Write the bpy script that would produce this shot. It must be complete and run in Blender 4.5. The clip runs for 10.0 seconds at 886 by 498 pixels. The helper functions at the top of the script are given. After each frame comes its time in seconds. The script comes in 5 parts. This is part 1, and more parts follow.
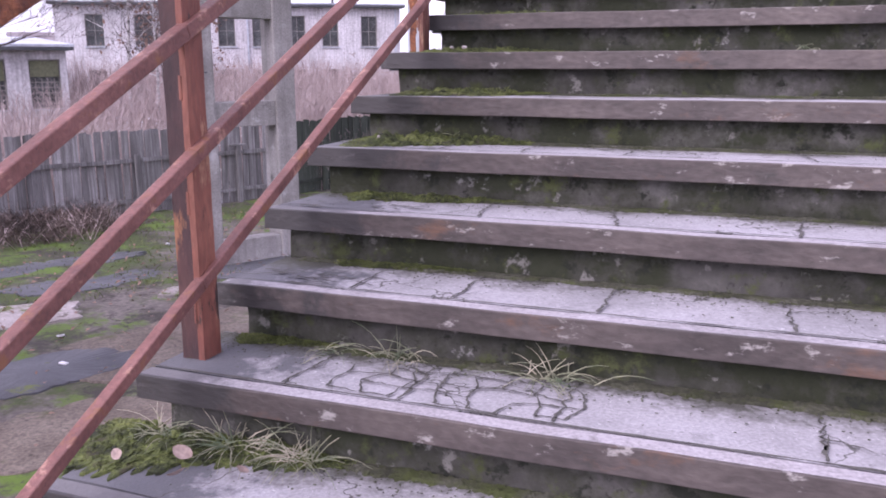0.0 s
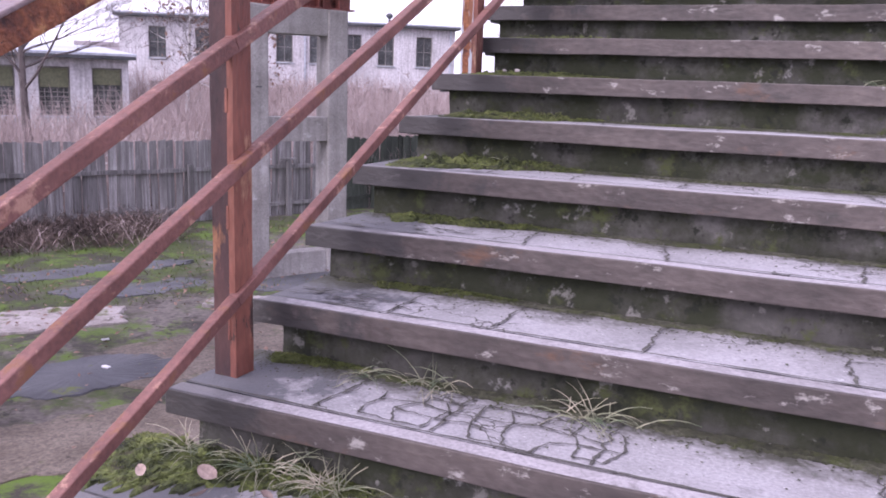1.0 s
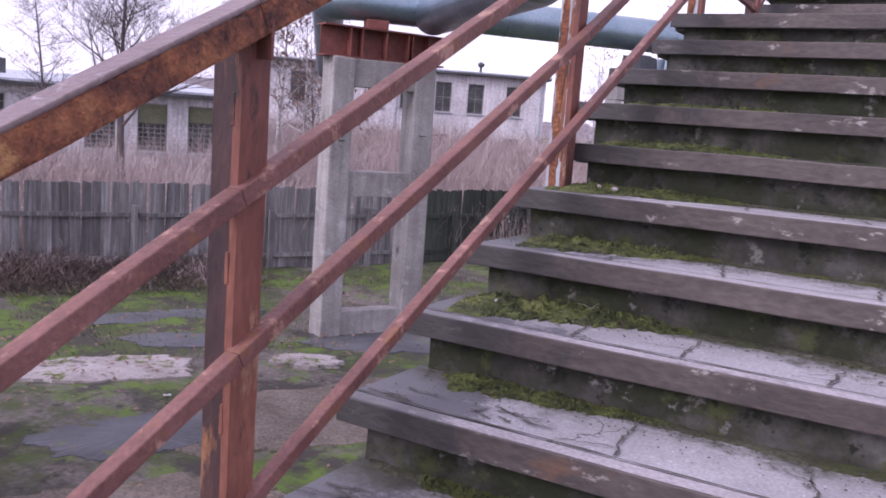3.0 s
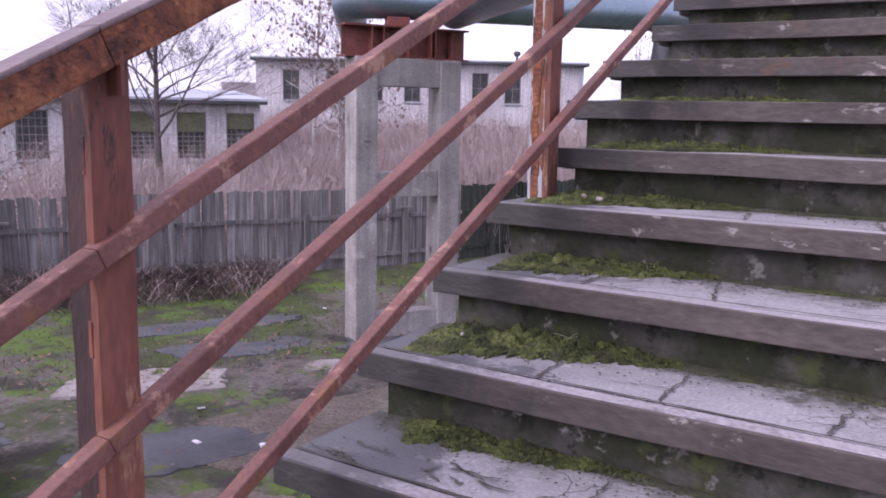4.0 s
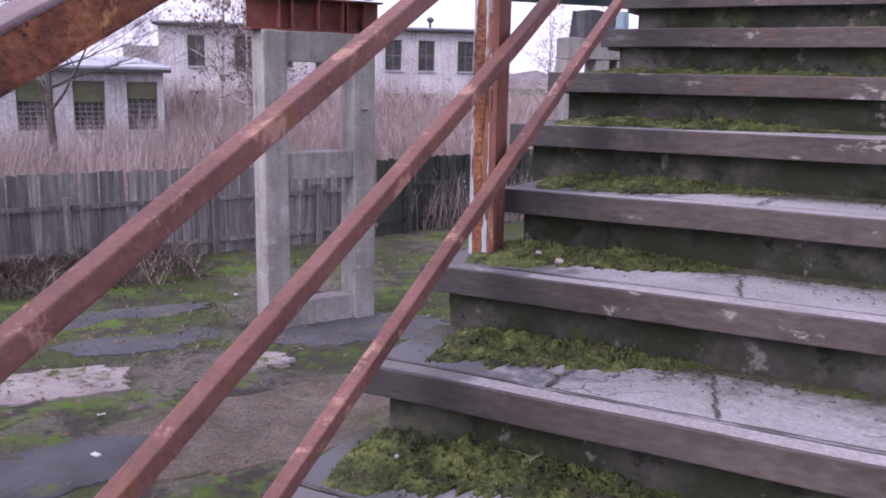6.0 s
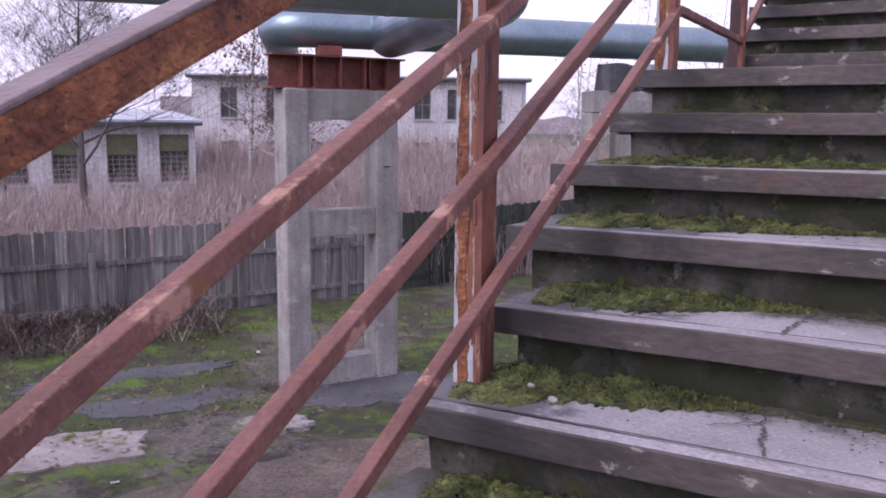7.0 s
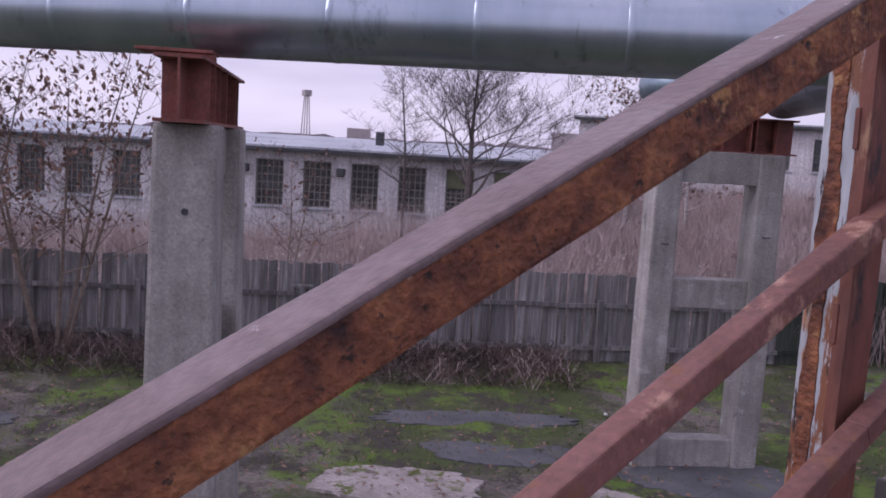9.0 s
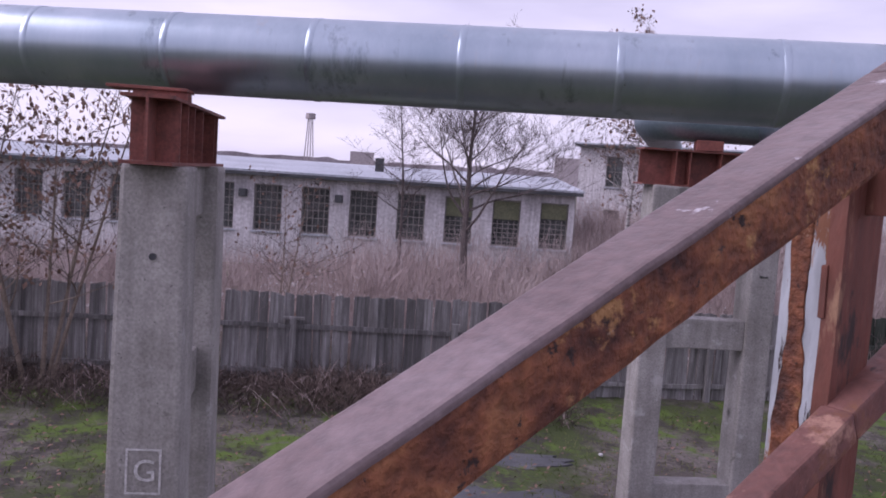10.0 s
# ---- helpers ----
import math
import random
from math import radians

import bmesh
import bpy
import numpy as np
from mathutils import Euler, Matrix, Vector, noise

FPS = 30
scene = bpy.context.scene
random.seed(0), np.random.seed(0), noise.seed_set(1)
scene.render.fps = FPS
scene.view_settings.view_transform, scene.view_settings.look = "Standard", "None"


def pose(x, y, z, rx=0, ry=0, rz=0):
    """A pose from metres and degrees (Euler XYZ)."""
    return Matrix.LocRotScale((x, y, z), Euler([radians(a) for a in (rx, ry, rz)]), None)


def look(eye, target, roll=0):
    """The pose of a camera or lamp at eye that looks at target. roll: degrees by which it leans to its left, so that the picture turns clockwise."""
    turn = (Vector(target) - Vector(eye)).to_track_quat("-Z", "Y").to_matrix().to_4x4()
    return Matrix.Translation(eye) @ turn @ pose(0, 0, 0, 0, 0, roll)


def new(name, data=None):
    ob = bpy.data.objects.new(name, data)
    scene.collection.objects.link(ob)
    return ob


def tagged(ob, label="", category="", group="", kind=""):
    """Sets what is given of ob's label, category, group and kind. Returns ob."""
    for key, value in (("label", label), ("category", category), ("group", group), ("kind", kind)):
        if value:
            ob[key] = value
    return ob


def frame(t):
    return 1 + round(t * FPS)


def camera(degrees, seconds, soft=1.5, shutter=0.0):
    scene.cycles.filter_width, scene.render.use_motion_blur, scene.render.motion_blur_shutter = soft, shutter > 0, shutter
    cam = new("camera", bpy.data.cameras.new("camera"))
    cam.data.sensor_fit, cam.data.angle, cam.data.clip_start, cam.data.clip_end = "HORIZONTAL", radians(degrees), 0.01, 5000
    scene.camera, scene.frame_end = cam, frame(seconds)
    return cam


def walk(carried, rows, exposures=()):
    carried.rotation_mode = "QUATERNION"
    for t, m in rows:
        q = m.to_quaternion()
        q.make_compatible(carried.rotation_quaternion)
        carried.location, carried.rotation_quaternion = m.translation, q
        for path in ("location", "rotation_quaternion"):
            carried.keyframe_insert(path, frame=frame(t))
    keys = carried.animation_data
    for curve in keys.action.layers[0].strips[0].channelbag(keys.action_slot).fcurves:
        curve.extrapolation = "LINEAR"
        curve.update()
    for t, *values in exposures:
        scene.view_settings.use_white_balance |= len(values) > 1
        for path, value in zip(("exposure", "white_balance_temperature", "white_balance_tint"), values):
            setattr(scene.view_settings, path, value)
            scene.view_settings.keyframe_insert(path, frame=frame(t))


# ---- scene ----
cam = camera(55.1, 10.0, soft=1.8)
# seconds, eye x y z, turn x y z
PATH = [
    (0.0, 1.468, -1.628, 0.772, 77.54, 0.17, 20.58),
    (0.5, 1.443, -1.547, 0.766, 77.25, -2.19, 21.05),
    (1.0, 1.449, -1.561, 0.770, 78.93, -1.94, 24.10),
    (1.5, 1.395, -1.440, 0.762, 78.90, -2.80, 25.02),
    (2.0, 1.207, -1.128, 0.861, 82.27, -4.90, 28.63),
    (2.5, 1.176, -1.081, 0.942, 82.00, -5.37, 28.94),
    (4.0, 1.272, -0.650, 1.074, 80.89, -1.07, 32.79),
    (4.5, 1.156, -0.490, 1.076, 80.92, -0.95, 29.76),
    (5.0, 1.021, -0.400, 1.202, 78.54, -1.22, 28.13),
    (5.5, 0.971, -0.322, 1.246, 78.23, -1.09, 27.00),
    (7.0, 0.936, 0.097, 1.404, 81.69, -0.53, 29.08),
    (7.5, 0.781, 0.228, 1.531, 83.19, -0.53, 34.44),
    (8.0, 0.720, 0.290, 1.552, 83.35, -1.54, 34.35),
    (8.5, 0.680, 0.468, 1.578, 83.91, -1.79, 45.92),
    (9.0, 0.716, 0.633, 1.703, 83.37, -3.42, 54.49),
    (9.5, 0.710, 0.734, 1.734, 83.34, -3.10, 57.79),
    (10.0, 0.573, 0.936, 1.868, 84.92, -3.85, 54.71),
]
walk(cam, [(t, pose(x, y, z, rx, ry, rz)) for t, x, y, z, rx, ry, rz in PATH],
     exposures=[(t, e, 5900, 32.0) for t, e in ((0.0, 1.02), (1.5, 1.02), (2.0, 0.92), (2.5, 0.68), (5.5, 0.62), (7.0, 0.44), (7.5, 0.26), (8.5, -0.06), (9.5, -0.1), (10.0, 0.08))])

# ---- sky and light ----
world = bpy.data.worlds.new("overcast_sky")
scene.world = world
world.use_nodes = True
wn, wl = world.node_tree.nodes, world.node_tree.links
wn.clear()
w_out = wn.new("ShaderNodeOutputWorld")
w_bg = wn.new("ShaderNodeBackground")
w_sky = wn.new("ShaderNodeTexSky")
w_sky.sky_type = "NISHITA"
w_sky.sun_disc = False
w_sky.sun_elevation = radians(36)
w_sky.sun_rotation = radians(205)
w_sky.air_density, w_sky.dust_density = 1.0, 3.0
w_tc = wn.new("ShaderNodeTexCoord")
w_map = wn.new("ShaderNodeMapping")
w_map.inputs["Scale"].default_value = (1.2, 1.2, 5.0)
w_noise = wn.new("ShaderNodeTexNoise")
w_noise.inputs["Scale"].default_value = 1.7
w_noise.inputs["Detail"].default_value = 6
w_ramp = wn.new("ShaderNodeValToRGB")
w_ramp.color_ramp.elements[0].position, w_ramp.color_ramp.elements[0].color = 0.35, (6.2, 6.0, 6.9, 1)
w_ramp.color_ramp.elements[1].position, w_ramp.color_ramp.elements[1].color = 0.62, (9.2, 8.8, 9.3, 1)
w_mix = wn.new("ShaderNodeMixRGB")
w_mix.inputs["Fac"].default_value = 0.85
wl.new(w_tc.outputs["Generated"], w_map.inputs["Vector"])
wl.new(w_map.outputs["Vector"], w_noise.inputs["Vector"])
wl.new(w_noise.outputs["Fac"], w_ramp.inputs["Fac"])
wl.new(w_sky.outputs["Color"], w_mix.inputs["Color1"])
wl.new(w_ramp.outputs["Color"], w_mix.inputs["Color2"])
wl.new(w_mix.outputs["Color"], w_bg.inputs["Color"])
w_bg.inputs["Strength"].default_value = 0.11
wl.new(w_bg.outputs["Background"], w_out.inputs["Surface"])
sun = new("sun", bpy.data.lights.new("sun", "SUN"))
sun.data.energy, sun.data.angle, sun.data.color = 1.5, radians(35), (1.0, 0.95, 0.9)
sun.matrix_world = look((0, 0, 30), (6, 13, 19))

# ---- materials ----


def mat(name, stops, scale=3.0, fine=40.0, rough=0.85, bump=0.3, metal=0.0, fine_mix=0.35, spots=None, streak=0.0, rand=0.0, stretch=(1, 1, 1)):
    """A procedural surface: stops of colour over a broad noise, a fine grain, optional spots of another colour and vertical streaks."""
    m = bpy.data.materials.new(name)
    m.use_nodes = True
    n, l = m.node_tree.nodes, m.node_tree.links
    b = n["Principled BSDF"]
    b.inputs["Metallic"].default_value = metal
    tc = n.new("ShaderNodeTexCoord")
    mp = n.new("ShaderNodeMapping")
    mp.inputs["Scale"].default_value = stretch
    l.new(tc.outputs["Object"], mp.inputs["Vector"])
    vec = mp.outputs["Vector"]
    if rand:
        oi = n.new("ShaderNodeObjectInfo")
        ad = n.new("ShaderNodeVectorMath")
        ad.operation = "MULTIPLY_ADD"
        comb = n.new("ShaderNodeCombineXYZ")
        for k in range(3):
            l.new(oi.outputs["Random"], comb.inputs[k])
        ad.inputs[1].default_value = (37, 23, 11)
        l.new(comb.outputs[0], ad.inputs[0])
        l.new(vec, ad.inputs[2])
        vec = ad.outputs[0]
    n1 = n.new("ShaderNodeTexNoise")
    n1.inputs["Scale"].default_value, n1.inputs["Detail"].default_value, n1.inputs["Roughness"].default_value = scale, 8, 0.65
    n2 = n.new("ShaderNodeTexNoise")
    n2.inputs["Scale"].default_value, n2.inputs["Detail"].default_value = fine, 4
    l.new(vec, n1.inputs["Vector"])
    l.new(vec, n2.inputs["Vector"])
    r = n.new("ShaderNodeValToRGB")
    els = r.color_ramp.elements
    while len(els) < len(stops):
        els.new(0.5)
    for e, (p, col) in zip(els, stops):
        e.position, e.color = p, (*col, 1)
    l.new(n1.outputs["Fac"], r.inputs["Fac"])
    col = r.outputs["Color"]

    def blend(kind, fac, a, c, value=None):
        x = n.new("ShaderNodeMixRGB")
        x.blend_type = kind
        if value is not None:
            x.inputs["Fac"].default_value = value
        else:
            l.new(fac, x.inputs["Fac"])
        l.new(a, x.inputs["Color1"])
        if isinstance(c, tuple):
            x.inputs["Color2"].default_value = (*c, 1)
        else:
            l.new(c, x.inputs["Color2"])
        return x.outputs["Color"]

    g = n.new("ShaderNodeValToRGB")
    g.color_ramp.elements[0].position, g.color_ramp.elements[0].color = 0.3, (0.35, 0.35, 0.35, 1)
    g.color_ramp.elements[1].position, g.color_ramp.elements[1].color = 0.7, (1.5, 1.5, 1.5, 1)
    l.new(n2.outputs["Fac"], g.inputs["Fac"])
    col = blend("MULTIPLY", None, col, g.outputs["Color"], fine_mix)
    for sp in spots or ():
        c, s, lo, hi = sp
        ns = n.new("ShaderNodeTexNoise")
        ns.inputs["Scale"].default_value, ns.inputs["Detail"].default_value, ns.inputs["Roughness"].default_value = s, 7, 0.7
        mo = n.new("ShaderNodeMapping")
        mo.inputs["Location"].default_value = (s * 3.1, 5.7, s)
        l.new(vec, mo.inputs["Vector"])
        l.new(mo.outputs[0], ns.inputs["Vector"])
        mr = n.new("ShaderNodeMapRange")
        mr.inputs["From Min"].default_value, mr.inputs["From Max"].default_value = lo, hi
        l.new(ns.outputs["Fac"], mr.inputs["Value"])
        col = blend("MIX", mr.outputs[0], col, c)
    if streak:
        ms = n.new("ShaderNodeMapping")
        ms.inputs["Scale"].default_value = (9, 9, 0.6)
        l.new(vec, ms.inputs["Vector"])
        ns = n.new("ShaderNodeTexNoise")
        ns.inputs["Scale"].default_value, ns.inputs["Detail"].default_value = 1.0, 5
        l.new(ms.outputs[0], ns.inputs["Vector"])
        mr = n.new("ShaderNodeMapRange")
        mr.inputs["From Min"].default_value, mr.inputs["From Max"].default_value = 0.4, 0.7
        mr.inputs["To Max"].default_value = streak
        l.new(ns.outputs["Fac"], mr.inputs["Value"])
        col = blend("MIX", mr.outputs[0], col, (0.08, 0.075, 0.07))
    if rand:
        hv = n.new("ShaderNodeHueSaturation")
        mr = n.new("ShaderNodeMapRange")
        mr.inputs["To Min"].default_value, mr.inputs["To Max"].default_value = 1 - rand, 1 + rand
        l.new(oi.outputs["Random"], mr.inputs["Value"])
        l.new(mr.outputs[0], hv.inputs["Value"])
        l.new(col, hv.inputs["Color"])
        col = hv.outputs["Color"]
    l.new(col, b.inputs["Base Color"])
    rr = n.new("ShaderNodeMapRange")
    rr.inputs["To Min"].default_value, rr.inputs["To Max"].default_value = max(0.05, rough - 0.12), min(1, rough + 0.12)
    l.new(n2.outputs["Fac"], rr.inputs["Value"])
    l.new(rr.outputs[0], b.inputs["Roughness"])
    if bump:
        add = n.new("ShaderNodeMath")
        l.new(n1.outputs["Fac"], add.inputs[0])
        l.new(n2.outputs["Fac"], add.inputs[1])
        bp = n.new("ShaderNodeBump")
        bp.inputs["Strength"].default_value, bp.inputs["Distance"].default_value = bump, 0.01
        l.new(add.outputs[0], bp.inputs["Height"])
        l.new(bp.outputs[0], b.inputs["Normal"])
    return m


def crack(m, scale, width, lo, hi, colour, warp=0.12):
    """Dark crack lines between cells, only where a broad noise lies above lo."""
    n, l = m.node_tree.nodes, m.node_tree.links
    b = n["Principled BSDF"]
    src = b.inputs["Base Color"].links[0].from_socket
    tc = n.new("ShaderNodeTexCoord")
    nz = n.new("ShaderNodeTexNoise")
    nz.inputs["Scale"].default_value, nz.inputs["Detail"].default_value = 7, 4
    mx = n.new("ShaderNodeMixRGB")
    mx.inputs["Fac"].default_value = warp
    l.new(tc.outputs["Object"], mx.inputs["Color1"])
    l.new(tc.outputs["Object"], nz.inputs["Vector"])
    l.new(nz.outputs["Color"], mx.inputs["Color2"])
    vo = n.new("ShaderNodeTexVoronoi")
    vo.feature = "DISTANCE_TO_EDGE"
    vo.inputs["Scale"].default_value = scale
    l.new(mx.outputs[0], vo.inputs["Vector"])
    mr = n.new("ShaderNodeMapRange")
    mr.inputs["From Min"].default_value, mr.inputs["From Max"].default_value = width, width * 0.3
    l.new(vo.outputs["Distance"], mr.inputs["Value"])
    big = n.new("ShaderNodeTexNoise")
    big.inputs["Scale"].default_value = 1.6
    l.new(tc.outputs["Object"], big.inputs["Vector"])
    m2 = n.new("ShaderNodeMapRange")
    m2.inputs["From Min"].default_value, m2.inputs["From Max"].default_value = lo, hi
    l.new(big.outputs["Fac"], m2.inputs["Value"])
    mu = n.new("ShaderNodeMath")
    mu.operation = "MULTIPLY"
    l.new(mr.outputs[0], mu.inputs[0])
    l.new(m2.outputs[0], mu.inputs[1])
    x = n.new("ShaderNodeMixRGB")
    l.new(mu.outputs[0], x.inputs["Fac"])
    l.new(src, x.inputs["Color1"])
    x.inputs["Color2"].default_value = (*colour, 1)
    l.new(x.outputs[0], b.inputs["Base Color"])
    return m


M_TREAD = mat("tread_concrete", [(0.3, (0.22, 0.215, 0.22)), (0.5, (0.32, 0.31, 0.32)), (0.7, (0.39, 0.38, 0.4))], 2.5, 110, 0.85, 0.4, fine_mix=0.32,
              spots=[((0.1, 0.1, 0.098), 2.6, 0.6, 0.7), ((0.62, 0.61, 0.62), 70, 0.63, 0.68), ((0.07, 0.07, 0.065), 48, 0.66, 0.7)])


def tar(m, colour, reach):
    """Old tar and wet dirt that spread inward from the stairs' open end, ragged at its border."""
    n, l = m.node_tree.nodes, m.node_tree.links
    b = n["Principled BSDF"]
    src = b.inputs["Base Color"].links[0].from_socket
    tc = n.new("ShaderNodeTexCoord")
    sep = n.new("ShaderNodeSeparateXYZ")
    nz = n.new("ShaderNodeTexNoise")
    nz.inputs["Scale"].default_value, nz.inputs["Detail"].default_value, nz.inputs["Roughness"].default_value = 4.0, 8, 0.7
    l.new(tc.outputs["Object"], sep.inputs[0])
    l.new(tc.outputs["Object"], nz.inputs["Vector"])
    ad = n.new("ShaderNodeMath")
    ad.operation = "MULTIPLY_ADD"
    ad.inputs[1].default_value = 1.3
    l.new(nz.outputs["Fac"], ad.inputs[0])
    l.new(sep.outputs["X"], ad.inputs[2])
    mr = n.new("ShaderNodeMapRange")
    mr.inputs["From Min"].default_value, mr.inputs["From Max"].default_value = reach + 0.72, reach + 0.6
    mr.inputs["To Max"].default_value = 0.85
    l.new(ad.outputs[0], mr.inputs["Value"])
    x = n.new("ShaderNodeMixRGB")
    l.new(mr.outputs[0], x.inputs["Fac"])
    l.new(src, x.inputs["Color1"])
    x.inputs["Color2"].default_value = (*colour, 1)
    l.new(x.outputs[0], b.inputs["Base Color"])




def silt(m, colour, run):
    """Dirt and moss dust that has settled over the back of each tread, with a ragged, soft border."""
    n, l = m.node_tree.nodes, m.node_tree.links
    b = n["Principled BSDF"]
    src = b.inputs["Base Color"].links[0].from_socket
    tc = n.new("ShaderNodeTexCoord")
    sep = n.new("ShaderNodeSeparateXYZ")
    l.new(tc.outputs["Object"], sep.inputs[0])

    def calc(op, a, c):
        x = n.new("ShaderNodeMath")
        x.operation = op
        for i, value in enumerate((a, c)):
            if isinstance(value, float):
                x.inputs[i].default_value = value
            else:
                l.new(value, x.inputs[i])
        return x.outputs[0]

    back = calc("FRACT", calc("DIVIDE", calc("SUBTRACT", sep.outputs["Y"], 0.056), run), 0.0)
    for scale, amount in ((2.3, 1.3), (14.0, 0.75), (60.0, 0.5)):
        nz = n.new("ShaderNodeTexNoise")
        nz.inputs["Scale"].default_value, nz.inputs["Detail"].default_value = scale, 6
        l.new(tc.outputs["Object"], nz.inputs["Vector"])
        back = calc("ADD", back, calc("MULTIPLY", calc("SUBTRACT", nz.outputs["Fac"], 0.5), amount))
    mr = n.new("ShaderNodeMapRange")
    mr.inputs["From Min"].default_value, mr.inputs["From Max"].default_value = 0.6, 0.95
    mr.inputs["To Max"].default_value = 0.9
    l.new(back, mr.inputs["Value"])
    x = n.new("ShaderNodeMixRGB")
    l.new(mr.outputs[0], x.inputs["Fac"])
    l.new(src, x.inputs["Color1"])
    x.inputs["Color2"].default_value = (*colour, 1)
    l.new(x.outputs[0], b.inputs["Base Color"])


tar(M_TREAD, (0.085, 0.088, 0.096), 0.33)
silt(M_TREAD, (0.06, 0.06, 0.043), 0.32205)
crack(M_TREAD, 1.9, 0.006, 0.44, 0.5, (0.07, 0.068, 0.06), 0.25)
M_CRACK = mat("crack_dirt", [(0.3, (0.05, 0.048, 0.042)), (0.7, (0.11, 0.105, 0.092))], 20, 90, 0.95, 0.4)
M_EDGE = mat("edge_strip_concrete", [(0.3, (0.25, 0.235, 0.24)), (0.5, (0.34, 0.32, 0.33)), (0.7, (0.41, 0.39, 0.41))], 3, 90, 0.8, 0.4, fine_mix=0.4, spots=[((0.13, 0.12, 0.115), 5, 0.6, 0.7)])
tar(M_EDGE, (0.12, 0.118, 0.12), 0.22)
M_DIRT = mat("tan_dirt", [(0.3, (0.085, 0.068, 0.052)), (0.5, (0.14, 0.115, 0.092)), (0.7, (0.2, 0.17, 0.14))], 1.6, 30, 0.95, 0.9, fine_mix=0.6, spots=[((0.06, 0.075, 0.02), 1.2, 0.56, 0.66), ((0.045, 0.038, 0.03), 7, 0.6, 0.68), ((0.4, 0.38, 0.36), 32, 0.7, 0.74)])
M_YOUNGBARK = mat("tan_bark", [(0.3, (0.13, 0.1, 0.08)), (0.7, (0.27, 0.22, 0.18))], 5, 40, 0.9, 0.3)
M_NOSE = mat("nosing_steel", [(0.3, (0.05, 0.043, 0.04)), (0.55, (0.1, 0.083, 0.076)), (0.75, (0.15, 0.125, 0.112))], 4, 60, 0.55, 0.3, 0.15, stretch=(0.5, 1, 1),
             spots=[((0.33, 0.31, 0.29), 16, 0.6, 0.66), ((0.15, 0.085, 0.055), 6, 0.58, 0.7), ((0.035, 0.035, 0.032), 3, 0.6, 0.7)])
tar(M_NOSE, (0.045, 0.043, 0.044), 0.3)
# Mossy wet concrete; base also lowered to deepen the shade below the nosings.
M_RISER = mat("shaded_riser_concrete", [(0.3, (0.03, 0.029, 0.025)), (0.55, (0.075, 0.072, 0.065)), (0.8, (0.2, 0.195, 0.185))], 3, 40, 0.9, 0.5,
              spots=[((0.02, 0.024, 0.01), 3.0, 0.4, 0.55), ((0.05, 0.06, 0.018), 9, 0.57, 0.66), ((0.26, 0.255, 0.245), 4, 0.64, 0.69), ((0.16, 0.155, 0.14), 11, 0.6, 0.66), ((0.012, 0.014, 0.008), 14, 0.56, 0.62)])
M_MOSS = mat("moss", [(0.32, (0.012, 0.013, 0.007)), (0.44, (0.045, 0.058, 0.016)), (0.56, (0.11, 0.135, 0.034)), (0.72, (0.22, 0.245, 0.08))], 13, 110, 0.95, 1.0, fine_mix=0.8, spots=[((0.05, 0.042, 0.026), 7, 0.57, 0.66)])
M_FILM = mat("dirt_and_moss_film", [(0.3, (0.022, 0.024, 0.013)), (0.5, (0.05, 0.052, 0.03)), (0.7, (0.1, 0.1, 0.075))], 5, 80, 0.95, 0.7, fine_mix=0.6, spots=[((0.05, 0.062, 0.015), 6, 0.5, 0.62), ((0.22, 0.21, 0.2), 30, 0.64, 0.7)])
M_MOSSBLADE = mat("moss_fibre", [(0.35, (0.032, 0.04, 0.012)), (0.5, (0.085, 0.105, 0.026)), (0.68, (0.2, 0.22, 0.075))], 9, 60, 0.9, 0)
M_GRASS = mat("grass_blade", [(0.35, (0.09, 0.13, 0.07)), (0.5, (0.24, 0.245, 0.16)), (0.62, (0.45, 0.41, 0.31))], 9, 30, 0.8, 0)
M_PALELEAF = mat("pale_dead_leaf", [(0.3, (0.25, 0.18, 0.15)), (0.7, (0.42, 0.33, 0.29))], 20, 80, 0.85, 0.2)
M_RAIL = mat("red_lead_paint", [(0.3, (0.1, 0.043, 0.037)), (0.5, (0.17, 0.075, 0.062)), (0.7, (0.225, 0.105, 0.09))], 5, 90, 0.6, 0.3,
             spots=[((0.37, 0.21, 0.155), 7, 0.575, 0.63), ((0.2, 0.09, 0.045), 13, 0.57, 0.66), ((0.06, 0.03, 0.026), 30, 0.66, 0.7)])
M_POST = mat("rusted_post_paint", [(0.3, (0.075, 0.03, 0.024)), (0.5, (0.17, 0.06, 0.042)), (0.7, (0.25, 0.1, 0.065))], 4, 70, 0.65, 0.5, stretch=(1, 1, 0.3),
             spots=[((0.38, 0.23, 0.14), 10, 0.57, 0.66), ((0.035, 0.022, 0.02), 18, 0.58, 0.64)])
M_POSTDARK = mat("dark_rusted_angle", [(0.3, (0.022, 0.013, 0.015)), (0.5, (0.05, 0.025, 0.025)), (0.7, (0.095, 0.043, 0.038))], 6, 60, 0.7, 0.6, stretch=(1, 1, 0.35),
                 spots=[((0.26, 0.12, 0.06), 9, 0.6, 0.68), ((0.42, 0.3, 0.2), 12, 0.66, 0.7), ((0.02, 0.014, 0.014), 25, 0.6, 0.66)])
M_POSTGREY = mat("flaking_grey_paint", [(0.3, (0.3, 0.32, 0.35)), (0.5, (0.4, 0.43, 0.47)), (0.7, (0.48, 0.51, 0.55))], 4, 60, 0.65, 0.6, stretch=(1, 1, 0.22),
                 spots=[((0.2, 0.08, 0.04), 17, 0.54, 0.56), ((0.33, 0.16, 0.07), 22, 0.58, 0.64), ((0.035, 0.02, 0.016), 34, 0.59, 0.63)])
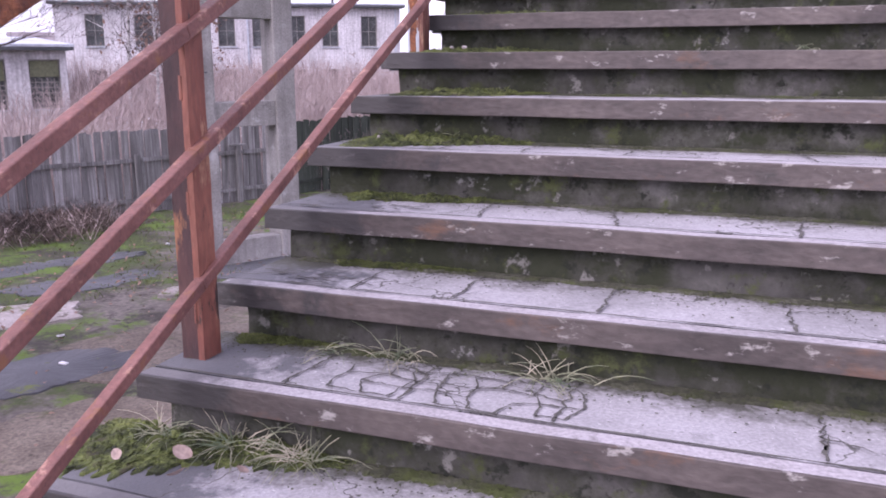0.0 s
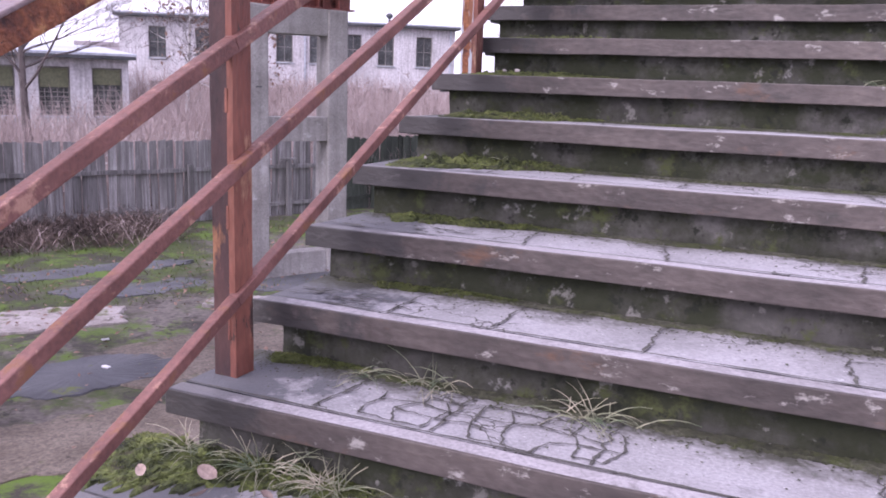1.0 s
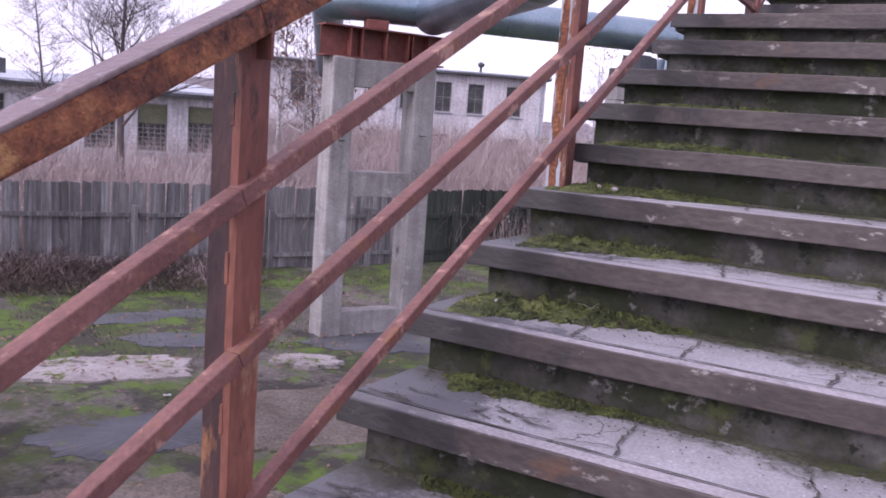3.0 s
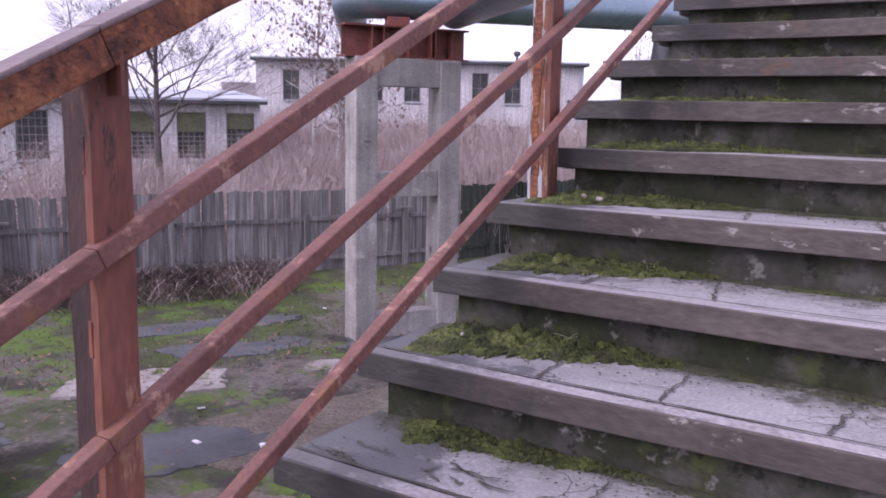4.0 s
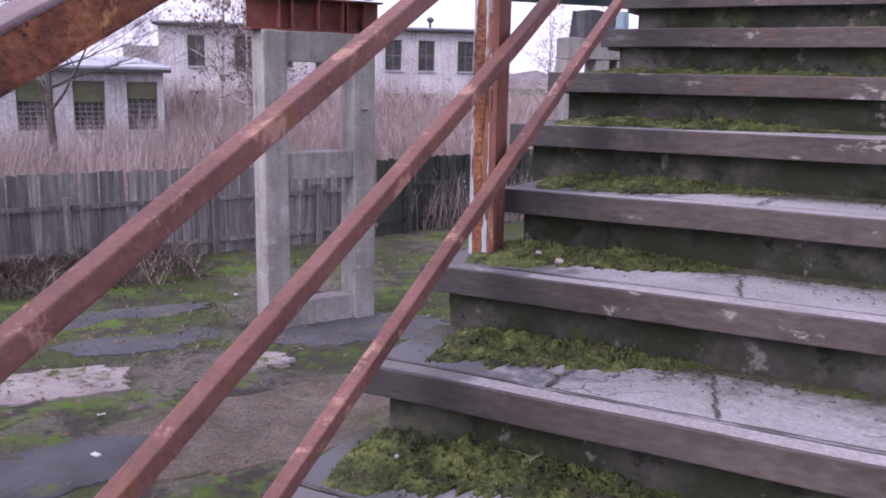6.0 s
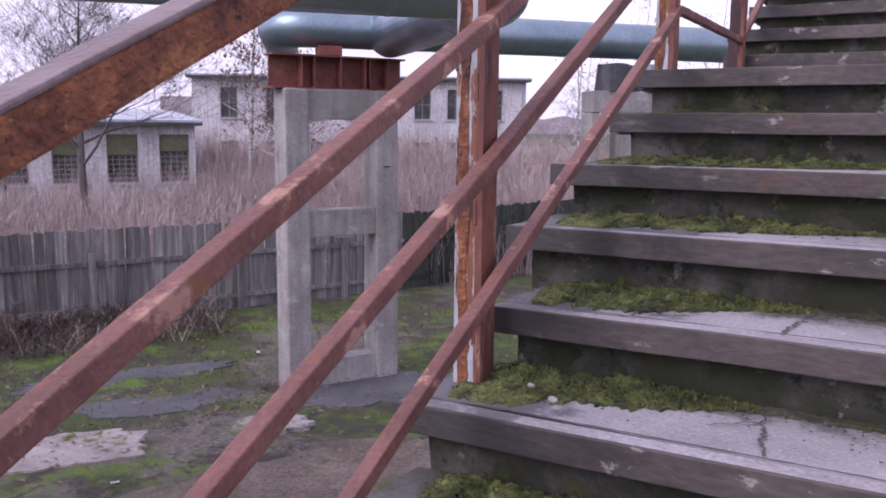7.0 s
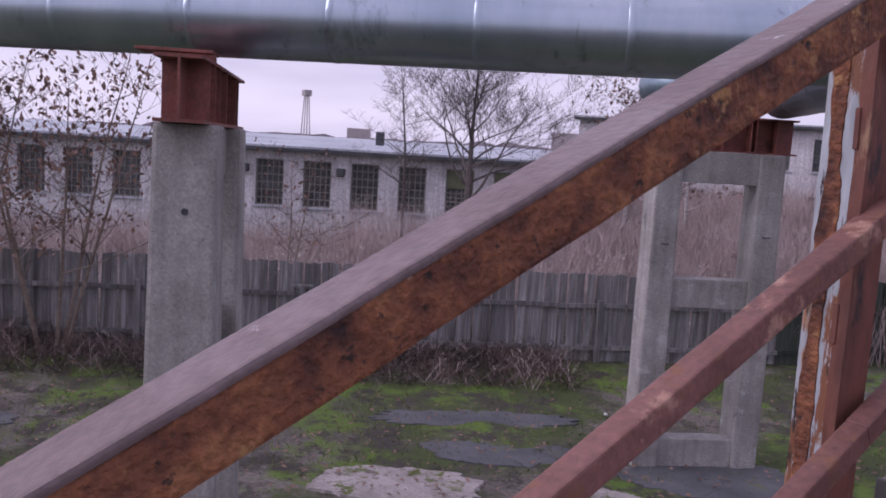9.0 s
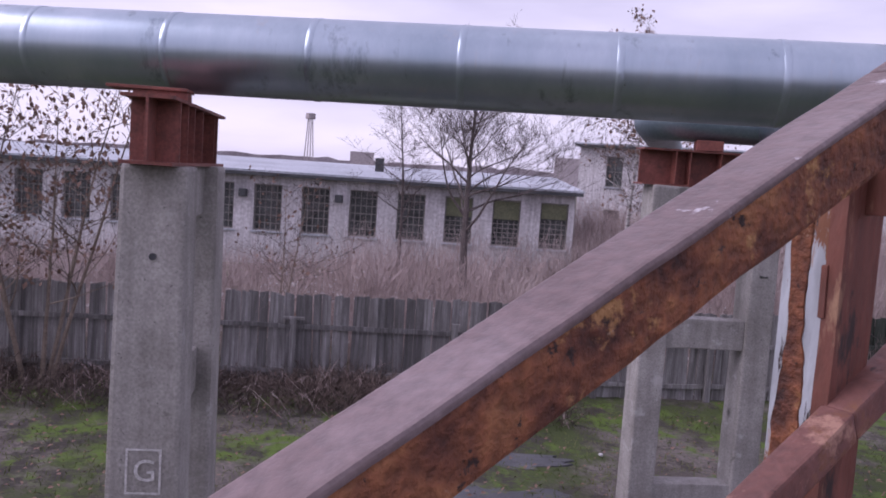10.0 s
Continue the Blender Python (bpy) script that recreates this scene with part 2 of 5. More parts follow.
M_HRTOP = mat("worn_handrail_paint", [(0.3, (0.12, 0.08, 0.078)), (0.5, (0.175, 0.125, 0.125)), (0.7, (0.23, 0.18, 0.186))], 6, 80, 0.45, 0.25, spots=[((0.5, 0.47, 0.5), 16, 0.66, 0.7), ((0.12, 0.065, 0.055), 5, 0.62, 0.72)])
M_HRSIDE = mat("deep_rust", [(0.3, (0.03, 0.012, 0.011)), (0.42, (0.125, 0.043, 0.024)), (0.55, (0.225, 0.082, 0.037)), (0.72, (0.37, 0.165, 0.068))], 17, 90, 0.78, 0.9, fine_mix=0.5,
               spots=[((0.03, 0.017, 0.015), 42, 0.61, 0.65), ((0.38, 0.2, 0.08), 17, 0.6, 0.66), ((0.42, 0.3, 0.22), 8, 0.665, 0.7)])
M_CONC = mat("weathered_concrete", [(0.3, (0.23, 0.218, 0.205)), (0.5, (0.33, 0.316, 0.302)), (0.7, (0.43, 0.415, 0.4))], 1.6, 45, 0.9, 0.5, streak=0.3,
             spots=[((0.06, 0.06, 0.058), 32, 0.64, 0.67), ((0.5, 0.49, 0.49), 3, 0.6, 0.7), ((0.1, 0.098, 0.09), 2.2, 0.63, 0.73)])
M_BEAM = mat("red_primer_beam", [(0.3, (0.11, 0.035, 0.03)), (0.5, (0.2, 0.065, 0.05)), (0.7, (0.26, 0.09, 0.07))], 2.5, 40, 0.65, 0.3, spots=[((0.08, 0.035, 0.03), 5, 0.55, 0.7)])
M_PIPE = mat("galvanised_cladding", [(0.3, (0.3, 0.375, 0.445)), (0.5, (0.4, 0.475, 0.545)), (0.7, (0.52, 0.59, 0.66))], 0.7, 25, 0.34, 0.0, 0.9, fine_mix=0.04, stretch=(1.5, 1.5, 0.3), spots=[((0.12, 0.15, 0.18), 2.2, 0.58, 0.75), ((0.42, 0.46, 0.5), 3.0, 0.6, 0.68)])
M_PIPE2 = mat("blue_grey_cladding", [(0.3, (0.19, 0.26, 0.31)), (0.5, (0.25, 0.33, 0.38)), (0.7, (0.33, 0.41, 0.46))], 1.0, 25, 0.4, 0.1, 0.75, fine_mix=0.2)
M_BLACK = mat("tarred_cladding", [(0.3, (0.02, 0.022, 0.026)), (0.7, (0.06, 0.065, 0.075))], 4, 40, 0.5, 0.3)
M_FENCE = mat("grey_board", [(0.3, (0.12, 0.114, 0.111)), (0.5, (0.225, 0.218, 0.218)), (0.7, (0.39, 0.38, 0.385))], 2.5, 50, 0.9, 0.4, stretch=(3, 3, 0.35), streak=0.7, rand=0.3)
M_FENCEG = mat("green_stained_board", [(0.3, (0.022, 0.028, 0.022)), (0.5, (0.04, 0.05, 0.038)), (0.7, (0.075, 0.085, 0.07))], 3, 50, 0.9, 0.4, stretch=(3, 3, 0.4), rand=0.25)
M_WALL = mat("whitewashed_brick", [(0.3, (0.42, 0.4, 0.41)), (0.5, (0.6, 0.58, 0.6)), (0.7, (0.7, 0.68, 0.7))], 0.5, 8, 0.9, 0.2, streak=0.35, spots=[((0.3, 0.24, 0.22), 1.5, 0.62, 0.72)])
M_ROOF = mat("pale_roof_sheet", [(0.3, (0.3, 0.33, 0.37)), (0.6, (0.45, 0.48, 0.53))], 0.4, 6, 0.6, 0.1)
M_FASCIA = mat("dark_fascia", [(0.3, (0.04, 0.045, 0.05)), (0.7, (0.09, 0.095, 0.1))], 1, 10, 0.8, 0.1)
M_FRAME = mat("old_window_paint", [(0.3, (0.16, 0.15, 0.14)), (0.7, (0.3, 0.29, 0.27))], 2, 20, 0.8, 0.1)
M_GREENPANEL = mat("green_infill_panel", [(0.3, (0.12, 0.13, 0.075)), (0.7, (0.19, 0.2, 0.125))], 1, 12, 0.8, 0.1)
M_GLASS = mat("dusty_glass", [(0.3, (0.03, 0.035, 0.035)), (0.5, (0.07, 0.075, 0.075)), (0.7, (0.14, 0.15, 0.15))], 1.6, 12, 0.25, 0.0, rand=0.3)
M_BARK = mat("grey_bark", [(0.3, (0.06, 0.05, 0.048)), (0.7, (0.15, 0.125, 0.12))], 6, 40, 0.9, 0.4)
M_BIRCH = mat("birch_bark", [(0.35, (0.1, 0.09, 0.085)), (0.5, (0.42, 0.4, 0.39)), (0.7, (0.6, 0.58, 0.57))], 3, 25, 0.85, 0.2, stretch=(1, 1, 2.5))
M_LEAF = mat("dry_leaf", [(0.35, (0.14, 0.085, 0.065)), (0.65, (0.28, 0.18, 0.14))], 3, 20, 0.85, 0)
M_WEED = mat("dry_weed_stem", [(0.35, (0.24, 0.185, 0.17)), (0.5, (0.38, 0.305, 0.29)), (0.68, (0.54, 0.47, 0.45))], 0.6, 6, 0.9, 0)
M_BRAMBLE = mat("dark_bramble", [(0.35, (0.04, 0.03, 0.026)), (0.5, (0.09, 0.066, 0.055)), (0.68, (0.19, 0.14, 0.12))], 1.0, 9, 0.9, 0)
M_SEED = mat("white_seed_head", [(0.3, (0.45, 0.42, 0.43)), (0.7, (0.7, 0.67, 0.68))], 4, 20, 0.95, 0)
# Distance haze is mixed into these two base colours; no air is rendered.
M_FAR = mat("hazed_distant_woods", [(0.35, (0.27, 0.235, 0.26)), (0.6, (0.38, 0.34, 0.37))], 0.12, 1.2, 1.0, 0)
M_FARB = mat("hazed_distant_masonry", [(0.35, (0.35, 0.31, 0.33)), (0.6, (0.45, 0.4, 0.42))], 0.2, 2, 1.0, 0)
M_PALESTONE = mat("pale_rubble", [(0.35, (0.28, 0.25, 0.23)), (0.6, (0.42, 0.38, 0.36))], 5, 40, 0.9, 0.5)
M_CHALK = mat("white_scrap", [(0.35, (0.5, 0.5, 0.52)), (0.6, (0.75, 0.74, 0.76))], 5, 40, 0.8, 0.1)
M_MARK = mat("faded_chalk", [(0.4, (0.42, 0.415, 0.41)), (0.6, (0.6, 0.59, 0.6))], 18, 90, 0.9, 0.1)

# ---- building helpers ----


def link(name, bm, material, parent=None, label="", smooth=False):
    me = bpy.data.meshes.new(name)
    bm.to_mesh(me)
    bm.free()
    if smooth:
        for p in me.polygons:
            p.use_smooth = True
    for m in material if isinstance(material, (list, tuple)) else (material,):
        me.materials.append(m)
    ob = new(name, me)
    if parent is not None:
        ob.parent = parent
    if label:
        ob["label"] = label
    return ob


def part(name, bm, material, parent, label="", smooth=False):
    return link(name, bm, material, parent, label, smooth)


def flat_mesh(name, verts, faces, material, parent=None, label=""):
    me = bpy.data.meshes.new(name)
    me.from_pydata(verts, [], faces)
    me.materials.append(material)
    ob = new(name, me)
    if parent is not None:
        ob.parent = parent
    if label:
        ob["label"] = label
    return ob


def group_of(name, label, category, kind="", group=""):
    return tagged(new(name), label, category, group, kind)


def add_box(bm, m, sx, sy, sz, bevel=0.0):
    """A box of that size centred on the pose m, with bevelled edges."""
    r = bmesh.ops.create_cube(bm, size=1.0, matrix=m @ Matrix.Diagonal((sx, sy, sz, 1)))
    if bevel:
        es = {e for v in r["verts"] for e in v.link_edges}
        bmesh.ops.bevel(bm, geom=list(es), offset=bevel, segments=2, affect="EDGES", profile=0.6)
    return bm


def box(x0, x1, y0, y1, z0, z1, bevel=0.0):
    bm = bmesh.new()
    return add_box(bm, Matrix.Translation(((x0 + x1) / 2, (y0 + y1) / 2, (z0 + z1) / 2)), x1 - x0, y1 - y0, z1 - z0, bevel)


def extrude(outline, m, length):
    """A closed outline in x and y drawn out along z, as one solid, centred on the pose m."""
    bm = bmesh.new()
    a = [bm.verts.new(m @ Vector((x, y, -length / 2))) for x, y in outline]
    b = [bm.verts.new(m @ Vector((x, y, length / 2))) for x, y in outline]
    n = len(outline)
    bm.faces.new(a[::-1])
    bm.faces.new(b)
    for i in range(n):
        bm.faces.new((a[i], a[(i + 1) % n], b[(i + 1) % n], b[i]))
    bmesh.ops.recalc_face_normals(bm, faces=bm.faces[:])
    return bm


def roughen(bm, amount, scale, cuts=0, seed=0.0):
    """Worn, slightly uneven edges."""
    if cuts:
        bmesh.ops.subdivide_edges(bm, edges=bm.edges[:], cuts=cuts, use_grid_fill=True)
    for v in bm.verts:
        v.co += Vector(noise.noise_vector(v.co * scale + Vector((seed, 0, 0)))) * amount
    return bm


def worn(bm, amount, scale):
    """Cut long edges and let them waver a little."""
    bmesh.ops.subdivide_edges(bm, edges=[e for e in bm.edges if e.calc_length() > 0.6], cuts=50)
    for v in bm.verts:
        v.co += Vector(noise.noise_vector(v.co * scale)) * amount
    return bm


def beam_between(bm, a, b, w, h, bevel=0.0):
    """A bar of width w (across) and height h from a to b."""
    a, b = Vector(a), Vector(b)
    d = b - a
    rot = d.to_track_quat("Y", "Z").to_matrix().to_4x4()
    return add_box(bm, Matrix.Translation((a + b) / 2) @ rot, w, d.length, h, bevel)


def tubes(paths, sides=5):
    """Vertices and faces of tapered tubes; a path is a list of (point, radius)."""
    vs, fs = [], []
    for path in paths:
        base = len(vs)
        n = len(path)
        for i, (p, r) in enumerate(path):
            d = (path[min(i + 1, n - 1)][0] - path[max(i - 1, 0)][0])
            d = d.normalized() if d.length > 1e-6 else Vector((0, 0, 1))
            u = d.cross(Vector((0.31, 0.92, 0.23)))
            u.normalize()
            w = d.cross(u)
            for k in range(sides):
                a = 2 * math.pi * k / sides
                vs.append(p + (u * math.cos(a) + w * math.sin(a)) * r)
        for i in range(n - 1):
            for k in range(sides):
                q = base + i * sides
                fs.append((q + k, q + (k + 1) % sides, q + sides + (k + 1) % sides, q + sides + k))
        fs.append(tuple(base + (n - 1) * sides + k for k in range(sides)))
    return vs, fs


D1, D2 = Vector((0.68, 0.733, 0)), Vector((-0.733, 0.68, 0))


def W(a, b, z=0.0):
    """A place in the pipeline's own directions."""
    return D1 * a + D2 * b + Vector((0, 0, z))


TURN_P = math.degrees(math.atan2(0.733, 0.68))

# ---- ground ----
GZ = -2.60


def ground_mat():
    m = mat("yard_ground", [(0.3, (0.065, 0.055, 0.046)), (0.5, (0.115, 0.1, 0.088)), (0.7, (0.17, 0.15, 0.135))], 0.9, 16, 0.95, 0.9, fine_mix=0.6,
            spots=[((0.045, 0.065, 0.013), 0.33, 0.45, 0.53), ((0.08, 0.135, 0.014), 0.7, 0.51, 0.59), ((0.04, 0.034, 0.028), 1.5, 0.5, 0.6), ((0.03, 0.027, 0.02), 4.5, 0.57, 0.64), ((0.36, 0.34, 0.34), 26, 0.69, 0.73), ((0.04, 0.035, 0.03), 9, 0.62, 0.7)])
    return m


M_GROUND = ground_mat()
bm = bmesh.new()
rings = [(-3000, -300, -120, -60, -32), (32, 60, 120, 300, 3000)]
xs = list(rings[0]) + [-30 + 0.5 * i for i in range(121)] + list(rings[1])
ys = list(rings[0]) + [-30 + 0.5 * i for i in range(121)] + list(rings[1])
ys = [y + 10 for y in ys]
grid = [[bm.verts.new((x, y, GZ + (0.035 * noise.noise(Vector((x * 0.5, y * 0.5, 0))) + 0.014 * noise.noise(Vector((x * 2, y * 2, 3))) if abs(x) < 40 and abs(y - 10) < 40 else 0)))
         for x in xs] for y in ys]
for j in range(len(ys) - 1):
    for i in range(len(xs) - 1):
        bm.faces.new((grid[j][i], grid[j][i + 1], grid[j + 1][i + 1], grid[j + 1][i]))
tagged(link("ground", bm, M_GROUND, smooth=True), "yard ground of moss, dirt and broken asphalt", "ground", kind="structure")


def patch(name, cx, cy, rx, ry, turn, material, label, category, height=0.035, seed=0):
    """A low broken slab with an uneven outline."""
    rnd = random.Random(seed)
    bm = bmesh.new()
    n = 110
    top, bot = [], []
    for k in range(n):
        a = 2 * math.pi * k / n
        r = 1 + 0.28 * noise.noise(Vector((math.cos(a) * 1.7, math.sin(a) * 1.7, seed * 3.3))) + 0.16 * noise.noise(Vector((math.cos(a) * 5, math.sin(a) * 5, seed))) + 0.09 * noise.noise(Vector((math.cos(a) * 14, math.sin(a) * 14, seed)))
        p = Matrix.Rotation(radians(turn), 3, "Z") @ Vector((rx * r * math.cos(a), ry * r * math.sin(a), 0))
        bot.append(bm.verts.new((cx + p.x * 1.05, cy + p.y * 1.05, GZ - 0.1)))
        top.append(bm.verts.new((cx + p.x, cy + p.y, GZ + height + rnd.uniform(-0.005, 0.005))))
    mid = bm.verts.new((cx, cy, GZ + height + 0.01))
    for k in range(n):
        bm.faces.new((bot[k], bot[(k + 1) % n], top[(k + 1) % n], top[k]))
        bm.faces.new((top[k], top[(k + 1) % n], mid))
    return tagged(link(name, bm, material), label, category, kind="structure")


M_ASPH = mat("old_asphalt", [(0.3, (0.05, 0.052, 0.058)), (0.5, (0.085, 0.088, 0.097)), (0.7, (0.12, 0.12, 0.13))], 1.2, 50, 0.75, 0.4, spots=[((0.1, 0.12, 0.03), 2.2, 0.6, 0.66), ((0.4, 0.4, 0.42), 40, 0.7, 0.74)])
M_SLAB = mat("pale_broken_slab", [(0.3, (0.18, 0.155, 0.14)), (0.5, (0.31, 0.28, 0.27)), (0.7, (0.4, 0.37, 0.36))], 2, 40, 0.9, 0.6, spots=[((0.09, 0.11, 0.025), 1.6, 0.56, 0.62), ((0.1, 0.085, 0.07), 3, 0.58, 0.65)])

# ---- staircase ----
RUN, RISE = 0.32205, 0.1609
ENDS = {1: 0.02, 2: 0.05, 3: 0.01, 4: -0.01, 5: 0.0, 6: -0.02, 7: 0.045, 8: -0.06, 9: -0.06, 10: 0.02, 11: 0.0}
RIGHT = 2.9
stairs = group_of("staircase", "concrete outdoor staircase with steel-edged, cracked and mossy treads", "staircase", kind="structure")


def step(k, y, z, depth, right=RIGHT):
    x0 = ENDS.get(k, 0.03 * math.sin(k * 2.3))
    rnd = random.Random(k + 100)
    # slab behind the steel edge
    bm = box(x0 + 0.006, right, y + 0.071, y + depth + 0.06, z - 0.07, z - 0.002)
    bmesh.ops.subdivide_edges(bm, edges=[e for e in bm.edges if abs(e.verts[0].co.x - e.verts[1].co.x) > 0.5], cuts=36, use_grid_fill=True)
    for v in bm.verts:
        v.co.z += 0.004 * noise.noise(v.co * 5)
    tread = part("tread", bm, M_TREAD, stairs)
    # steel plate on the front edge and the pale strip cast behind it
    bm = box(x0, right + 0.01, y, y + 0.011, z - 0.063, z + 0.002, 0.003)
    bmesh.ops.subdivide_edges(bm, edges=[e for e in bm.edges if abs(e.verts[0].co.x - e.verts[1].co.x) > 0.5], cuts=30)
    strip = box(x0 + 0.004, right, y + 0.0105, y + 0.06, z - 0.06, z + 0.001, 0.003)
    bmesh.ops.subdivide_edges(strip, edges=[e for e in strip.edges if abs(e.verts[0].co.x - e.verts[1].co.x) > 0.5], cuts=30)
    for mesh in (bm, strip):
        for v in mesh.verts:
            v.co += Vector((0, 0.004 * noise.noise(Vector((v.co.x * 3, k, 0))), 0.004 * noise.noise(Vector((v.co.x * 2.5, k * 2, 4)))))
    part("nosing", bm, M_NOSE, tread, "dark worn steel edge")
    part("edge_strip", strip, M_EDGE, tread, "pale worn edge strip")
    # riser set back below the edge, part of its shade held in the colour
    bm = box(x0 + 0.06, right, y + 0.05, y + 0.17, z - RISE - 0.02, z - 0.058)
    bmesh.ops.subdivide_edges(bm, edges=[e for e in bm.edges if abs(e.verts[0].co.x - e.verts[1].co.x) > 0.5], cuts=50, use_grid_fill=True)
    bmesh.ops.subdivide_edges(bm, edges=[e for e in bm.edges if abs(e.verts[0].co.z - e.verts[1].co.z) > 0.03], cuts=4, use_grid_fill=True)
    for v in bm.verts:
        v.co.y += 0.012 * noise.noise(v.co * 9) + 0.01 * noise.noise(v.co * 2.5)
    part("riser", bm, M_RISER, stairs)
    return x0


for k in range(-15, 12):
    y, z = RUN * (k - 1), RISE * (k - 1)
    step(k, y, z, RUN if k < 11 else 1.5)
Y12 = RUN * 10 + 1.5
for k in range(12, 25):
    step(k, Y12 + RUN * (k - 12), RISE * (k - 1), RUN, 2.9)
for x in (0.35, 2.5):
    bm = bmesh.new()
    beam_between(bm, (x, RUN * -16, RISE * -16 - 0.42), (x, RUN * 10, RISE * 10 - 0.42), 0.25, 0.28, 0.01)
    part("stringer", bm, M_CONC, stairs)
    bm = bmesh.new()
    beam_between(bm, (x, Y12, RISE * 11 - 0.42), (x, Y12 + RUN * 13, RISE * 24 - 0.42), 0.25, 0.28, 0.01)
    part("stringer", bm, M_CONC, stairs)
    part("landing_pier", box(x - 0.15, x + 0.15, 3.8, 4.1, GZ - 0.05, RISE * 10 - 0.12, 0.01), M_CONC, stairs)
    part("landing_pier", box(x - 0.15, x + 0.15, Y12 + 3.6, Y12 + 3.9, GZ - 0.05, RISE * 22 - 0.3, 0.01), M_CONC, stairs)

# ---- cracks in the treads ----


def crack_mesh(paths):
    """Jagged tapering ribbons lying just over a tread."""
    v, f = [], []
    for path in paths:
        n = len(path)
        for i, (p, w) in enumerate(path):
            q = path[min(i + 1, n - 1)][0] - path[max(i - 1, 0)][0]
            side = Vector((-q.y, q.x, 0)).normalized() * w
            v += [p - side, p + side]
            if i:
                b = len(v) - 4
                f.append((b, b + 1, b + 3, b + 2))
    return v, f


def jag(rnd, a, b, z, w, wander=0.02):
    n = max(4, int((b - a).length / 0.013))
    side = Vector((-(b - a).y, (b - a).x, 0)).normalized()
    path, off = [], 0.0
    for i in range(n + 1):
        s = i / n
        off = off * 0.35 + rnd.uniform(-1, 1) * wander * 0.4
        p = a.lerp(b, s) + side * off * min(1, 4 * s)
        path.append((Vector((p.x, p.y, z)), w * rnd.uniform(0.45, 1.25) * (1 - 0.6 * s)))
    return path


TREADS = [ob for ob in stairs.children if ob.name.startswith("tread")]
for k in range(1, 11):
    rnd = random.Random(900 + k)
    y0, y1, z = RUN * (k - 1) + 0.075, RUN * k + 0.04, RISE * (k - 1) + 0.0035
    paths = []
    for x in (0.42, 0.71, 1.1, 1.6, 2.2):
        if rnd.random() < 0.2:
            continue
        x += rnd.uniform(-0.04, 0.04)
        main = jag(rnd, Vector((x, y0, 0)), Vector((x + rnd.uniform(-0.06, 0.1), y1, 0)), z, 0.005)
        paths.append(main)
        for _ in range(2):
            p = main[rnd.randint(2, len(main) - 3)][0]
            paths.append(jag(rnd, p, p + Vector((rnd.uniform(-0.2, 0.2), rnd.uniform(-0.06, 0.1), 0)), z, 0.003))
    if k == 1:
        # a web of cracks in the lowest full tread
        cells = [[Vector((0.52 + 0.085 * i + rnd.uniform(-0.03, 0.03), 0.085 + 0.06 * j + rnd.uniform(-0.018, 0.018), 0)) for j in range(4)] for i in range(8)]
        for i in range(8):
            for j in range(4):
                if i < 7 and rnd.random() < 0.9:
                    paths.append(jag(rnd, cells[i][j], cells[i + 1][j], z, 0.0045, 0.012))
                if j < 3 and rnd.random() < 0.8:
                    paths.append(jag(rnd, cells[i][j], cells[i][j + 1], z, 0.0045, 0.012))
    if k in (2, 3):
        for _ in range(14):
            p = Vector((rnd.uniform(0.08, 0.5), rnd.uniform(y0, y0 + 0.12), 0))
            paths.append(jag(rnd, p, p + Vector((rnd.uniform(-0.14, 0.14), rnd.uniform(-0.03, 0.05), 0)), z, 0.005))
    joint = [(Vector((0.02 + 2.86 * i / 220, y0 - 0.009 + 0.003 * noise.noise(Vector((i * 0.35, k, 0))), z)), max(0.0006, 0.0038 + 0.005 * noise.noise(Vector((i * 0.12, k, 8))))) for i in range(221)]
    paths.append(joint)
    v, f = crack_mesh(paths)
    flat_mesh("crack", v, f, M_CRACK, TREADS[k + 15], "dark dirt-filled crack")

# ---- railing ----
SL = 0.5024
railing = group_of("railing", "rusty red-painted steel stair railing with three lower bars", "railing")


